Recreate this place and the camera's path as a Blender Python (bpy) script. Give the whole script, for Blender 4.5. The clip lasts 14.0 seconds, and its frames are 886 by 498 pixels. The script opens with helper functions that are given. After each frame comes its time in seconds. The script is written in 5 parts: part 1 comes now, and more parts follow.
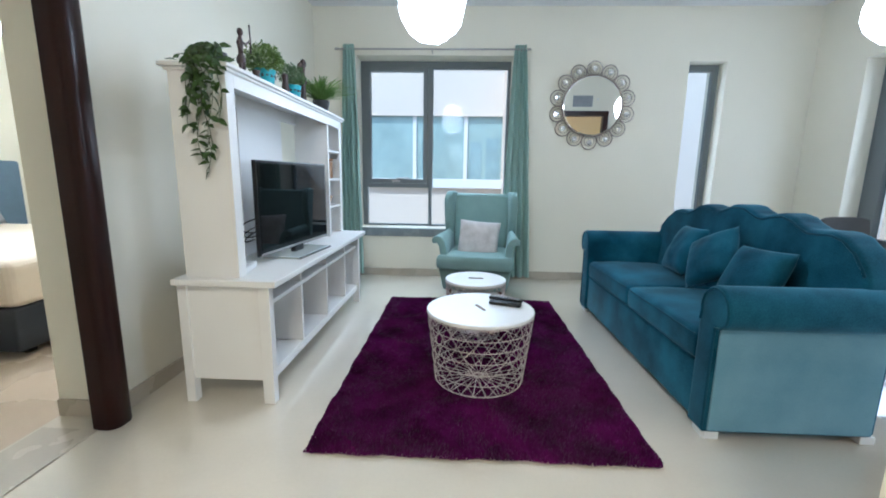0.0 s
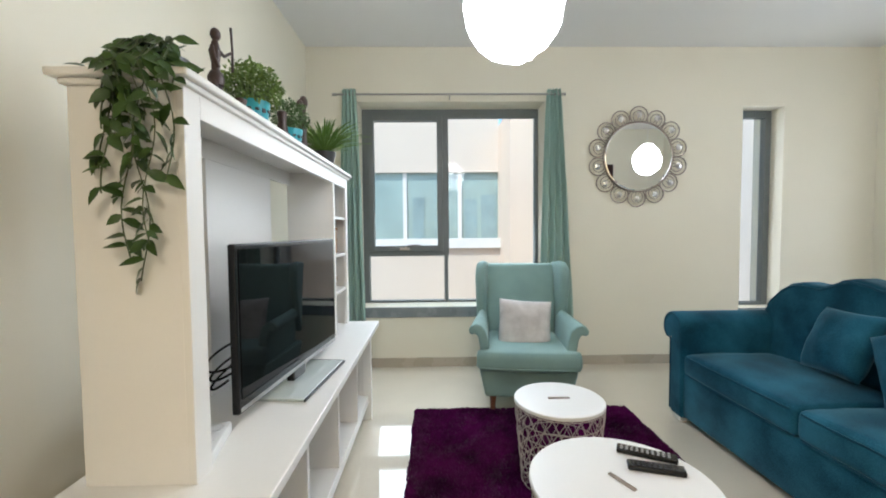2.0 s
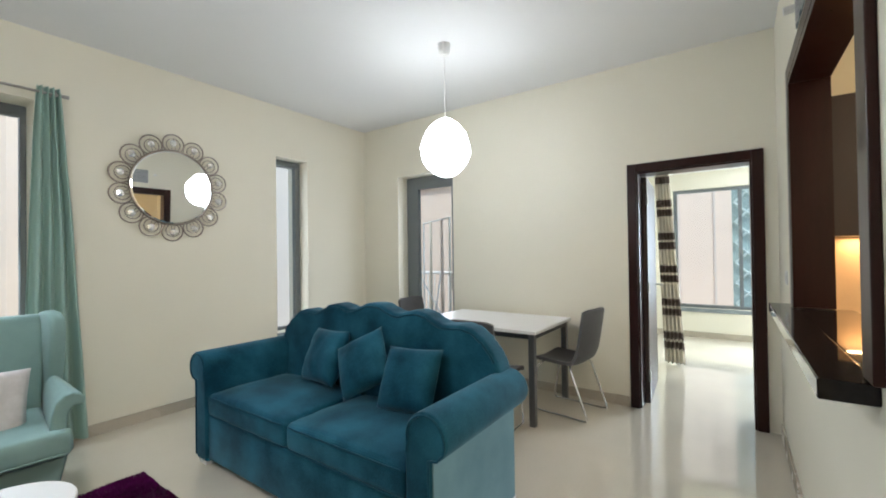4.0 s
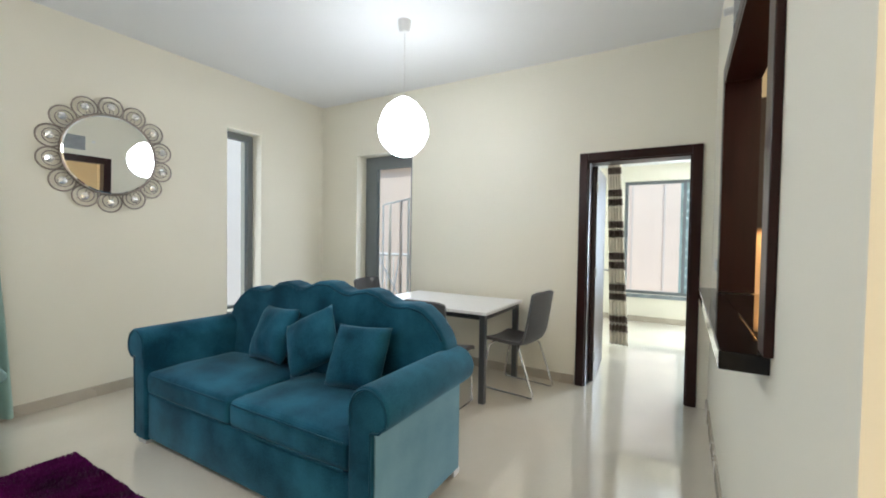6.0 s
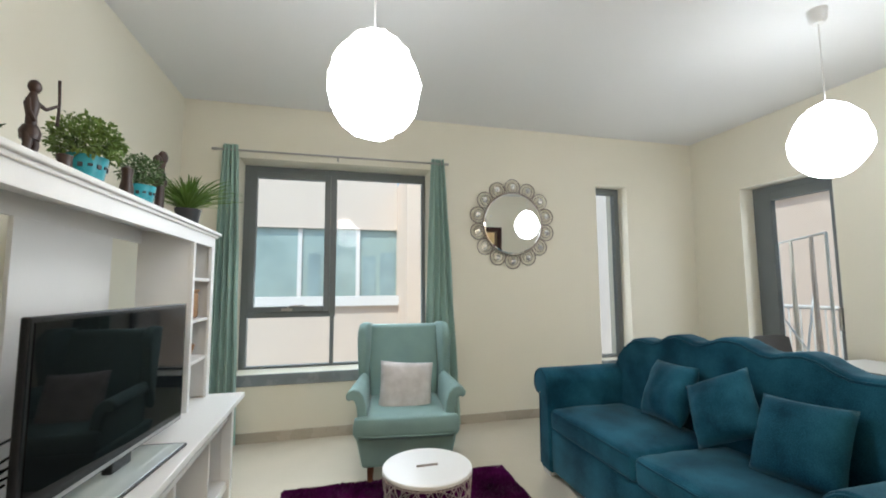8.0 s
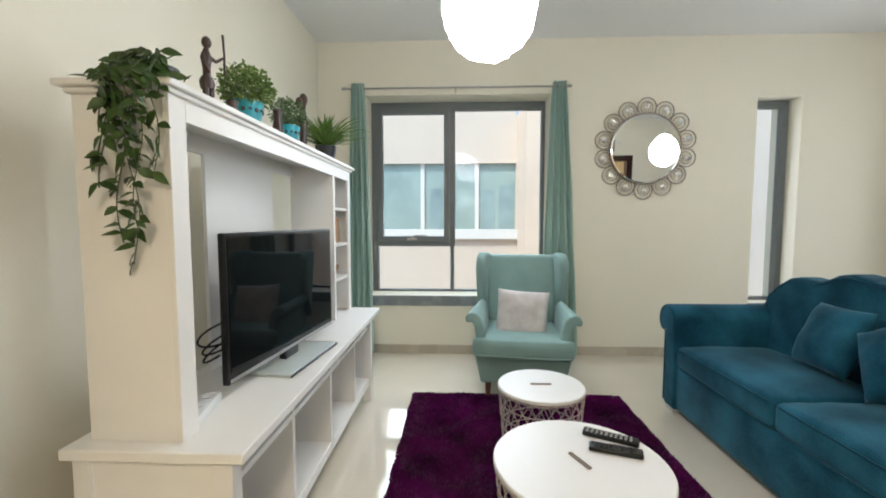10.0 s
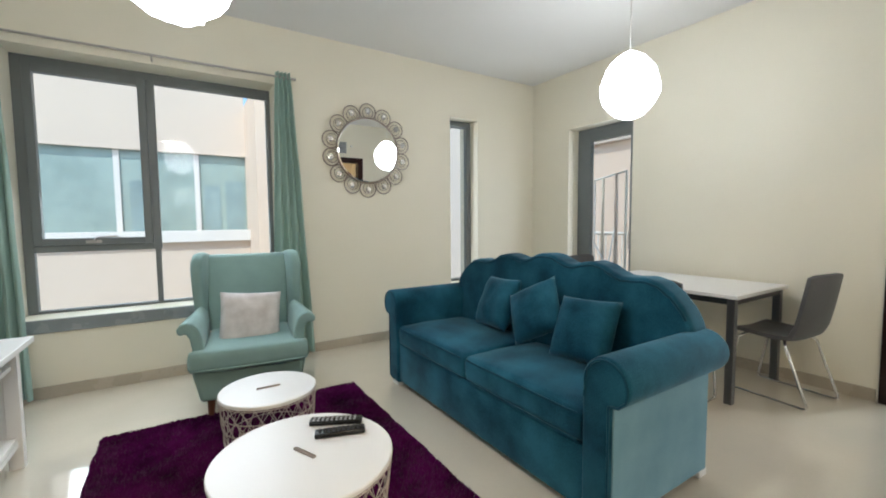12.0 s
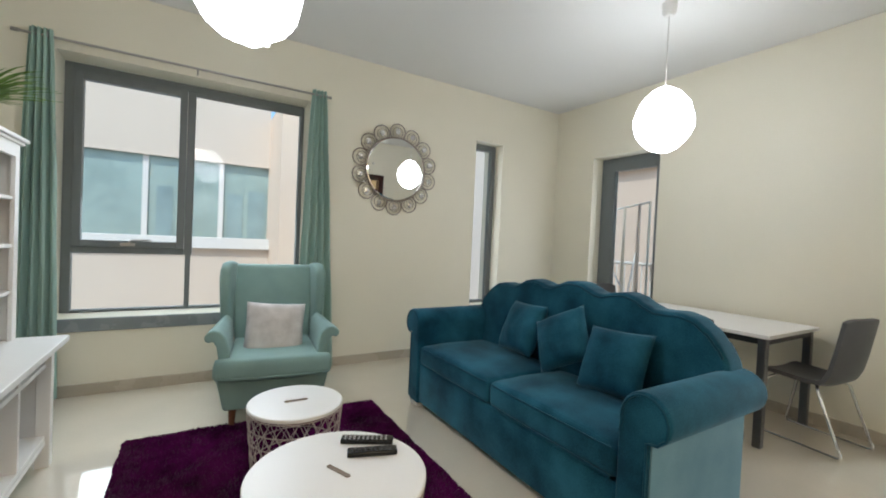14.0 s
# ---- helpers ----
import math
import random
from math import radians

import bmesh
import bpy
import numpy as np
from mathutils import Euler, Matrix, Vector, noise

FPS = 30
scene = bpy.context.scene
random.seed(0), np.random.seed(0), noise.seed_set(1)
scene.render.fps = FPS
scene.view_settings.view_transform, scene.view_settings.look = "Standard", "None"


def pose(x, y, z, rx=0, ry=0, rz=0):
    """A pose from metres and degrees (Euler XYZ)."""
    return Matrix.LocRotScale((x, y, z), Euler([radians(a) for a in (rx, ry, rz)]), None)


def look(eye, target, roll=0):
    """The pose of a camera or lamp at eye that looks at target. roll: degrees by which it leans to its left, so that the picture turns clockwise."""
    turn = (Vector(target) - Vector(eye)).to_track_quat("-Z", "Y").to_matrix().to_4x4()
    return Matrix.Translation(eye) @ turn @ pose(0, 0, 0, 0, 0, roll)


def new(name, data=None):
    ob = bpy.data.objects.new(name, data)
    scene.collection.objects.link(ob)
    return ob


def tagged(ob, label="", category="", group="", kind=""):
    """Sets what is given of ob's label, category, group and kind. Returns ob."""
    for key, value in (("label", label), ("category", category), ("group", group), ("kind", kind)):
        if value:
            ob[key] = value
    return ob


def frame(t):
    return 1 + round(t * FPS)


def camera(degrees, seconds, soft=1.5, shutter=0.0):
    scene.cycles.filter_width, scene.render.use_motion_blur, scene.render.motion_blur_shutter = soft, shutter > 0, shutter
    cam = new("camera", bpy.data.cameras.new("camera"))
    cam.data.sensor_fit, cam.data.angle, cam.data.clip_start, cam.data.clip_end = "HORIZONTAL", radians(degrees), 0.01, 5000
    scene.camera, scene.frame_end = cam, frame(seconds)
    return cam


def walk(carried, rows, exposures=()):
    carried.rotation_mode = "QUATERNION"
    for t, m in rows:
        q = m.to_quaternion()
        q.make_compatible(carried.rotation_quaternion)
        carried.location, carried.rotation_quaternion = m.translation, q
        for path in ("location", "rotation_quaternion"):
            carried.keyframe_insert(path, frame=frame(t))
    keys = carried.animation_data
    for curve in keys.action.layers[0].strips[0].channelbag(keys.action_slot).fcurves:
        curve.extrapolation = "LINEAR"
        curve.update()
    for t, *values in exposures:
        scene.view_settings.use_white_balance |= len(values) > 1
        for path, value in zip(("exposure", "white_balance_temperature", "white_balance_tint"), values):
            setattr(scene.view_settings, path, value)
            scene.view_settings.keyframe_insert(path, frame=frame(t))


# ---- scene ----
cam = camera(94.3, 14.0, soft=1.9)
PATH = [
    (0, (-0.045, 1.712, 1.207), (-0.125, 3.68, 0.858), 0.9),
    (0.5, (-0.137, 2.006, 1.242), (-0.176, 3.97, 0.869), -0.4),
    (1, (-0.249, 2.299, 1.256), (-0.533, 4.247, 0.902), -1.6),
    (1.5, (-0.391, 2.505, 1.262), (-0.614, 4.47, 0.967), -1.0),
    (2, (-0.549, 2.668, 1.318), (-0.508, 4.666, 1.229), -0.5),
    (2.5, (-0.5, 2.696, 1.365), (-0.108, 4.655, 1.454), -0.1),
    (3, (-0.362, 2.649, 1.388), (0.534, 4.427, 1.577), -0.8),
    (3.5, (-0.232, 2.561, 1.387), (1.104, 4.04, 1.558), -1.1),
    (4, (-0.194, 2.509, 1.383), (1.436, 3.667, 1.406), -0.8),
    (4.2, (-0.182, 2.5, 1.365), (1.505, 3.574, 1.305), -0.5),
    (6.3, (-0.174, 2.44, 1.359), (1.554, 3.447, 1.308), 0.8),
    (6.5, (-0.174, 2.442, 1.375), (1.5, 3.535, 1.411), 0.4),
    (7, (-0.201, 2.515, 1.342), (1.214, 3.914, 1.546), -0.2),
    (7.5, (-0.254, 2.553, 1.388), (0.742, 4.273, 1.609), -0.4),
    (8, (-0.367, 2.604, 1.361), (0.121, 4.535, 1.538), -0.3),
    (8.5, (-0.38, 2.613, 1.347), (-0.335, 4.612, 1.374), -0.1),
    (8.7, (-0.321, 2.561, 1.352), (-0.43, 4.557, 1.286), 0.1),
    (10.8, (-0.368, 2.594, 1.307), (-0.359, 4.589, 1.169), -0.3),
    (11, (-0.35, 2.606, 1.308), (-0.187, 4.596, 1.193), -0.5),
    (11.5, (-0.283, 2.59, 1.306), (0.31, 4.497, 1.192), -0.7),
    (12, (-0.251, 2.559, 1.275), (0.818, 4.245, 1.141), -0.5),
    (12.5, (-0.216, 2.53, 1.284), (1.204, 3.933, 1.171), 0.3),
    (13, (-0.22, 2.502, 1.296), (1.356, 3.733, 1.32), 0.9),
    (13.5, (-0.261, 2.54, 1.321), (1.205, 3.897, 1.422), 1.8),
    (14, (-0.371, 2.618, 1.289), (0.66, 4.331, 1.247), 2.6),
]
walk(cam, [(t, look(eye, target, roll)) for t, eye, target, roll in PATH],
     [(0, 1.69, 5000, 6), (0.4, 1.84, 5560, 12), (1.0, 1.85, 5740, 12), (1.5, 1.76, 5750, 8), (2.0, 1.68, 5850, 8), (2.5, 1.62, 5900, 8), (3.0, 1.46, 5900, 8), (3.5, 1.4, 5900, 8), (4.0, 1.58, 5850, 8), (4.2, 1.66, 5800, 8), (6.5, 1.69, 5780, 8),
      (7.0, 1.5, 6000, 8), (7.5, 1.4, 6000, 8), (8.0, 1.52, 6000, 8), (8.5, 1.62, 6000, 8), (11.0, 1.62, 6000, 8), (11.5, 1.63, 6000, 8), (12.5, 1.5, 5930, 8), (13.0, 1.58, 5880, 8), (14.0, 1.37, 6000, 8)])

# ---- world, sun, large lights and exposure ----
world = bpy.data.worlds.new("world")
scene.world = world
world.use_nodes = True
wn = world.node_tree.nodes
sky = wn.new("ShaderNodeTexSky")
sky.sky_type, sky.sun_disc = "NISHITA", False
sky.sun_elevation, sky.sun_rotation = radians(50), radians(215)
world.node_tree.links.new(sky.outputs[0], wn["Background"].inputs[0])
wn["Background"].inputs[1].default_value = 0.10

sun = bpy.data.lights.new("sun", "SUN")
sun.energy, sun.angle, sun.color = 1.2, radians(0.5), (1.0, 0.95, 0.88)
sun_ob = new("sun", sun)
az, el = radians(215), radians(50)
sun_dir = Vector((math.sin(az) * math.cos(el), math.cos(az) * math.cos(el), math.sin(el)))
sun_ob.matrix_world = look(sun_dir * 30, (0, 0, 0))

daylight = bpy.data.lights.new("window_daylight", "AREA")
daylight.shape, daylight.size, daylight.size_y, daylight.energy, daylight.color = "RECTANGLE", 1.66, 1.84, 7.0, (0.93, 0.97, 1.0)
daylight.spread = radians(120)
new("window_daylight", daylight).matrix_world = look((-0.377, 6.80, 1.56), (-0.377, 5.5, 0))
doorlight = bpy.data.lights.new("balcony_daylight", "AREA")
doorlight.shape, doorlight.size, doorlight.size_y, doorlight.energy, doorlight.color = "RECTANGLE", 0.58, 2.0, 3.2, (0.97, 0.98, 1.0)
new("balcony_daylight", doorlight).matrix_world = look((3.91, 5.57, 1.2), (0, 5.2, 1.2))
slitlight = bpy.data.lights.new("slit_daylight", "AREA")
slitlight.shape, slitlight.size, slitlight.size_y, slitlight.energy, slitlight.color = "RECTANGLE", 0.30, 1.8, 0.9, (0.97, 0.98, 1.0)
new("slit_daylight", slitlight).matrix_world = look((2.62, 6.75, 1.5), (2.62, 0, 1.3))


# ---- materials ----
def material(name, color, rough=0.5, metal=0.0, var=0.08, scale=6.0, fine=120.0, bump=0.05, sheen=0.0, spec=0.5,
             emission=0.0, coat=0.0, transmission=0.0, color2=None, stretch=(1, 1, 1), island=0.0, bump_distance=0.004, rough_var=0.08, sheen_tint=(1, 1, 1), ramp_from=(0.4, 1.0)):
    m = bpy.data.materials.new(name)
    m.use_nodes = True
    n, l = m.node_tree.nodes, m.node_tree.links
    p = n["Principled BSDF"]
    tc = n.new("ShaderNodeTexCoord")
    mp = n.new("ShaderNodeMapping")
    mp.inputs["Scale"].default_value = stretch
    l.new(tc.outputs["Object"], mp.inputs[0])
    big = n.new("ShaderNodeTexNoise")
    big.inputs["Scale"].default_value, big.inputs["Detail"].default_value = scale, 4
    small = n.new("ShaderNodeTexNoise")
    small.inputs["Scale"].default_value, small.inputs["Detail"].default_value = fine, 3
    l.new(mp.outputs[0], big.inputs["Vector"])
    l.new(mp.outputs[0], small.inputs["Vector"])
    add = n.new("ShaderNodeMath")
    add.operation = "MULTIPLY_ADD"
    l.new(small.outputs[0], add.inputs[0])
    add.inputs[1].default_value = 0.4
    l.new(big.outputs[0], add.inputs[2])
    last = add.outputs[0]
    if island:
        info = n.new("ShaderNodeObjectInfo")
        geo = n.new("ShaderNodeNewGeometry")
        s = n.new("ShaderNodeMath")
        s.operation = "ADD"
        l.new(info.outputs["Random"], s.inputs[0])
        l.new(geo.outputs["Random Per Island"], s.inputs[1])
        k = n.new("ShaderNodeMath")
        k.operation = "MULTIPLY_ADD"
        l.new(s.outputs[0], k.inputs[0])
        k.inputs[1].default_value = island
        l.new(last, k.inputs[2])
        last = k.outputs[0]
    ramp = n.new("ShaderNodeMapRange")
    ramp.inputs["From Min"].default_value, ramp.inputs["From Max"].default_value = ramp_from[0], ramp_from[1] + island
    l.new(last, ramp.inputs[0])
    mix = n.new("ShaderNodeMix")
    mix.data_type = "RGBA"
    l.new(ramp.outputs[0], mix.inputs["Factor"])
    hi = color2 or tuple(min(1, c * (1 + var)) for c in color)
    lo = color if color2 else tuple(c * (1 - var) for c in color)
    mix.inputs["A"].default_value, mix.inputs["B"].default_value = (*lo, 1), (*hi, 1)
    l.new(mix.outputs["Result"], p.inputs["Base Color"])
    rr = n.new("ShaderNodeMapRange")
    rr.inputs["To Min"].default_value, rr.inputs["To Max"].default_value = max(0.0, rough - rough_var / 2), min(1, rough + rough_var)
    l.new(big.outputs[0], rr.inputs[0])
    l.new(rr.outputs[0], p.inputs["Roughness"])
    p.inputs["Metallic"].default_value = metal
    p.inputs["Specular IOR Level"].default_value = spec
    p.inputs["Sheen Weight"].default_value = sheen
    p.inputs["Sheen Tint"].default_value = (*sheen_tint, 1)
    p.inputs["Sheen Roughness"].default_value = 0.4
    p.inputs["Coat Weight"].default_value = coat
    p.inputs["Coat Roughness"].default_value = 0.06
    p.inputs["Transmission Weight"].default_value = transmission
    if emission:
        p.inputs["Emission Color"].default_value = (*color, 1)
        p.inputs["Emission Strength"].default_value = emission
    if bump:
        b = n.new("ShaderNodeBump")
        b.inputs["Strength"].default_value, b.inputs["Distance"].default_value = bump, bump_distance
        l.new(add.outputs[0], b.inputs["Height"])
        l.new(b.outputs[0], p.inputs["Normal"])
    return m


M_wall = material("wall_paint", (0.80, 0.765, 0.65), 0.55, var=0.02, scale=1.5, fine=180, bump=0.08)
M_ceiling = material("ceiling_paint", (0.79, 0.795, 0.80), 0.8, var=0.015, scale=1.2, fine=150, bump=0.05)
M_floor = material("porcelain_floor", (0.70, 0.645, 0.54), 0.045, spec=0.8, var=0.05, scale=2.5, fine=60, bump=0.004, rough_var=0.03, coat=1.0)
M_floor_bed = material("beige_tile_floor", (0.50, 0.40, 0.29), 0.25, var=0.06, scale=2.5, fine=60, bump=0.01)
M_skirt = material("skirting_tile", (0.47, 0.42, 0.34), 0.25, var=0.05, scale=4, fine=60, bump=0.01)
M_frame = material("grey_window_frame", (0.15, 0.168, 0.175), 0.42, var=0.05, scale=8, fine=200, bump=0.02)
M_sill = material("grey_sill", (0.22, 0.25, 0.27), 0.25, var=0.08, scale=8, fine=200, bump=0.02)
M_mahogany = material("mahogany", (0.020, 0.0045, 0.0035), 0.28, var=0.35, scale=3, fine=30, bump=0.01, spec=0.25, stretch=(6, 6, 0.6))
M_varnish = material("varnished_mahogany", (0.020, 0.005, 0.004), 0.30, var=0.35, scale=3, fine=30, bump=0.004, spec=0.6, stretch=(6, 6, 0.6))
M_blackstone = material("black_stone", (0.010, 0.009, 0.009), 0.03, var=0.5, scale=30, fine=200, bump=0.0, spec=0.22, rough_var=0.02)
M_greystone = material("grey_stone_top", (0.33, 0.33, 0.32), 0.14, var=0.1, scale=30, fine=200, bump=0.01)
M_white = material("white_lacquer", (0.80, 0.79, 0.77), 0.33, var=0.02, scale=3, fine=90, bump=0.02)
M_white_top = material("white_tabletop", (0.82, 0.82, 0.82), 0.30, var=0.015, scale=3, fine=90, bump=0.01)
M_wire = material("white_wire", (0.54, 0.48, 0.48), 0.4, var=0.05, bump=0.0)
M_sofa = material("teal_velvet", (0.0035, 0.038, 0.070), 0.75, scale=3.6, fine=200, bump=0.12, sheen=0.24, spec=0.12, color2=(0.026, 0.130, 0.205), sheen_tint=(0.5, 0.82, 1.0), ramp_from=(0.54, 0.90))
# lighter copy of the sofa velvet: the brushed nap's sheen is in the colour
M_sofa_sheen = material("sheen_teal_velvet", (0.13, 0.265, 0.34), 0.8, scale=4.0, fine=200, bump=0.1, sheen=0.3, spec=0.12, color2=(0.22, 0.37, 0.45), sheen_tint=(0.6, 0.85, 1.0))
M_sofa_pip = material("teal_velvet_piping", (0.006, 0.052, 0.092), 0.75, var=0.3, scale=8, fine=260, bump=0.1, sheen=0.2, spec=0.2, sheen_tint=(0.3, 0.7, 0.85))
M_mint = material("mint_upholstery", (0.24, 0.365, 0.35), 0.85, var=0.12, scale=5, fine=350, bump=0.15, sheen=0.15, spec=0.2)
M_curtain = material("mint_curtain", (0.33, 0.465, 0.42), 0.85, var=0.12, scale=4, fine=400, bump=0.1, sheen=0.1, spec=0.15, stretch=(1, 1, 0.3))
M_cushion = material("pale_grey_cushion", (0.46, 0.43, 0.42), 0.9, var=0.0, scale=14, fine=300, bump=0.2, spec=0.15, color2=(0.66, 0.63, 0.62))
M_rug = material("purple_pile", (0.024, 0.0008, 0.024), 0.9, scale=4.2, fine=22, bump=0.0, spec=0.1, sheen=0.12, color2=(0.112, 0.006, 0.098), island=0.08, ramp_from=(0.56, 0.86))
M_rugbase = material("purple_backing", (0.10, 0.005, 0.088), 0.95, bump=0.0)
M_chrome = material("chrome", (0.75, 0.75, 0.76), 0.12, metal=1.0, var=0.03, bump=0.0)
M_steel = material("brushed_steel", (0.42, 0.41, 0.40), 0.35, metal=1.0, var=0.06, bump=0.0)
M_legsteel = material("satin_table_leg", (0.17, 0.17, 0.18), 0.3, metal=0.9, var=0.06, bump=0.0)
M_silver = material("antique_silver_wire", (0.30, 0.26, 0.225), 0.35, metal=0.85, var=0.2, scale=30, bump=0.05)
M_mirror = material("mirror_glass", (0.90, 0.91, 0.91), 0.0, metal=1.0, var=0.0, bump=0.0, rough_var=0.0)
M_crystal = material("crystal", (0.9, 0.9, 0.9), 0.03, metal=0.6, var=0.02, bump=0.0)
M_grey = material("charcoal_chair_fabric", (0.085, 0.083, 0.085), 0.8, var=0.15, scale=10, fine=300, bump=0.1, sheen=0.1)
M_black = material("black_plastic", (0.008, 0.008, 0.009), 0.2, spec=0.35, var=0.2, bump=0.0)
M_screen = material("tv_screen", (0.004, 0.0045, 0.005), 0.03, spec=0.14, var=0.05, bump=0.0, rough_var=0.01)
M_stand_glass = material("smoked_glass", (0.50, 0.56, 0.54), 0.04, var=0.03, bump=0.0, coat=0.5)
M_button = material("grey_buttons", (0.35, 0.35, 0.36), 0.5, bump=0.0)
M_wood = material("brown_wood", (0.14, 0.055, 0.03), 0.45, var=0.25, scale=4, fine=40, bump=0.05, stretch=(4, 4, 0.5))
M_darkwood = material("carved_dark_wood", (0.035, 0.016, 0.012), 0.4, var=0.4, scale=30, fine=90, bump=0.2)
M_wicker = material("wicker", (0.36, 0.19, 0.08), 0.7, var=0.3, scale=60, fine=160, bump=0.5)
M_pot = material("turquoise_glaze", (0.03, 0.30, 0.36), 0.35, var=0.3, scale=25, fine=90, bump=0.1)
M_potdark = material("dark_pot", (0.02, 0.022, 0.024), 0.4, var=0.2, bump=0.05)
M_leaf = material("ivy_leaf", (0.009, 0.030, 0.007), 0.4, scale=9, fine=60, bump=0.05, spec=0.3, color2=(0.055, 0.105, 0.022), island=0.35)
M_leaf2 = material("shrub_leaf", (0.055, 0.115, 0.018), 0.5, scale=9, fine=60, bump=0.03, color2=(0.20, 0.29, 0.06), island=0.35)
M_leaf2b = material("clipped_bush_leaf", (0.022, 0.06, 0.018), 0.5, scale=9, fine=60, bump=0.03, color2=(0.11, 0.19, 0.06), island=0.35)
M_leaf3 = material("fern_leaf", (0.07, 0.16, 0.026), 0.5, scale=9, fine=60, bump=0.03, color2=(0.24, 0.40, 0.085), island=0.35)
M_stem = material("stem", (0.05, 0.075, 0.025), 0.6, bump=0.0)
M_plastic = material("white_plastic", (0.75, 0.75, 0.74), 0.4, var=0.02, bump=0.0)
M_shade = material("glowing_lamp_shade", (1.0, 0.985, 0.96), 0.6, var=0.0, bump=0.0, emission=5.4)
M_shade_bed = material("glowing_bedroom_shade", (1.0, 0.93, 0.82), 0.6, var=0.0, bump=0.0, emission=26.0)
M_shade_rib = material("shade_rib", (0.95, 0.93, 0.9), 0.5, var=0.0, bump=0.0, emission=0.15)
M_linen = material("cream_bedlinen", (0.72, 0.62, 0.50), 0.9, var=0.06, scale=8, fine=200, bump=0.15)
M_bedgrey = material("dark_grey_bed_fabric", (0.035, 0.04, 0.05), 0.85, var=0.15, scale=8, fine=260, bump=0.1)
M_bluegrey = material("slate_blue_fabric", (0.10, 0.15, 0.20), 0.85, var=0.12, scale=8, fine=260, bump=0.1)
M_pillowgrey = material("grey_pillow", (0.25, 0.25, 0.27), 0.9, var=0.1, scale=8, fine=200, bump=0.1)
M_stripe_light = material("curtain_cream_cloth", (0.74, 0.68, 0.58), 0.85, var=0.08, fine=300, bump=0.05)
M_stripe_dark = material("curtain_brown_stripe", (0.20, 0.15, 0.125), 0.85, var=0.15, fine=300, bump=0.05)
M_facade = material("cream_render", (0.62, 0.52, 0.44), 0.9, var=0.06, scale=0.6, fine=20, bump=0.05)
M_facade_white = material("pale_render", (0.70, 0.67, 0.645), 0.9, var=0.05, scale=0.6, fine=20, bump=0.05)
M_facade_beige = material("beige_render", (0.56, 0.49, 0.435), 0.9, var=0.06, scale=0.6, fine=20, bump=0.05)
M_facade_warm = material("peach_render", (0.74, 0.58, 0.46), 0.9, var=0.06, scale=0.6, fine=20, bump=0.05)
M_teal_glass = material("teal_facade_glass", (0.31, 0.39, 0.37), 0.12, var=0.25, scale=0.7, fine=5, bump=0.0)
M_teal_dark = material("shaded_facade_glass", (0.25, 0.33, 0.34), 0.15, var=0.25, scale=1.5, fine=5, bump=0.0)
M_lattice = material("pale_teal_lattice", (0.46, 0.53, 0.51), 0.5, var=0.06, scale=1.5, fine=20, bump=0.0)
M_ground = material("paving", (0.42, 0.38, 0.33), 0.9, var=0.1, scale=0.5, fine=10, bump=0.05)
M_cabinet = material("dark_kitchen_cabinet", (0.016, 0.006, 0.005), 0.4, var=0.3, scale=3, fine=30, bump=0.03, stretch=(5, 5, 0.6))
M_backsplash = material("beige_backsplash", (0.55, 0.42, 0.28), 0.35, var=0.08, scale=4, fine=60, bump=0.02)
M_slot = material("slot_shadow_board", (0.24, 0.20, 0.17), 0.7, bump=0.0)
M_clutter = material("brown_cloth", (0.70, 0.60, 0.54), 0.9, var=0.3, scale=9, fine=90, bump=0.1)


def glass_material():
    m = bpy.data.materials.new("window_glass")
    m.use_nodes = True
    n, l = m.node_tree.nodes, m.node_tree.links
    out = n["Material Output"]
    n.remove(n["Principled BSDF"])
    tr, gl, mx, fr = n.new("ShaderNodeBsdfTransparent"), n.new("ShaderNodeBsdfGlossy"), n.new("ShaderNodeMixShader"), n.new("ShaderNodeFresnel")
    tr.inputs[0].default_value = (0.93, 0.97, 0.96, 1)
    gl.inputs["Roughness"].default_value = 0.0
    fr.inputs["IOR"].default_value = 1.28
    l.new(fr.outputs[0], mx.inputs[0])
    l.new(tr.outputs[0], mx.inputs[1])
    l.new(gl.outputs[0], mx.inputs[2])
    l.new(mx.outputs[0], out.inputs[0])
    return m


M_glass = glass_material()


# ---- mesh helpers ----
def thing(name, at, rz=0.0, label="", category="", group="", kind=""):
    ob = new(name)
    ob.empty_display_size = 0.1
    ob.matrix_world = pose(*at, 0, 0, rz)
    return tagged(ob, label, category, group, kind)


def mesh_of(bm, name, mat, smooth=None):
    me = bpy.data.meshes.new(name)
    if smooth is not None:
        for f in bm.faces:
            f.smooth = True
        for e in bm.edges:
            if len(e.link_faces) == 2 and e.calc_face_angle(0) > radians(smooth):
                e.smooth = False
    bm.to_mesh(me)
    bm.free()
    me.materials.append(mat)
    return me


def part(name, bm, mat, parent, label="", smooth=None):
    ob = new(name, mesh_of(bm, name, mat, smooth))
    ob.parent = parent
    return tagged(ob, label)


def solid(name, bm, mat, label="", category="", kind="structure", smooth=None, group=""):
    return tagged(new(name, mesh_of(bm, name, mat, smooth)), label, category, group, kind)


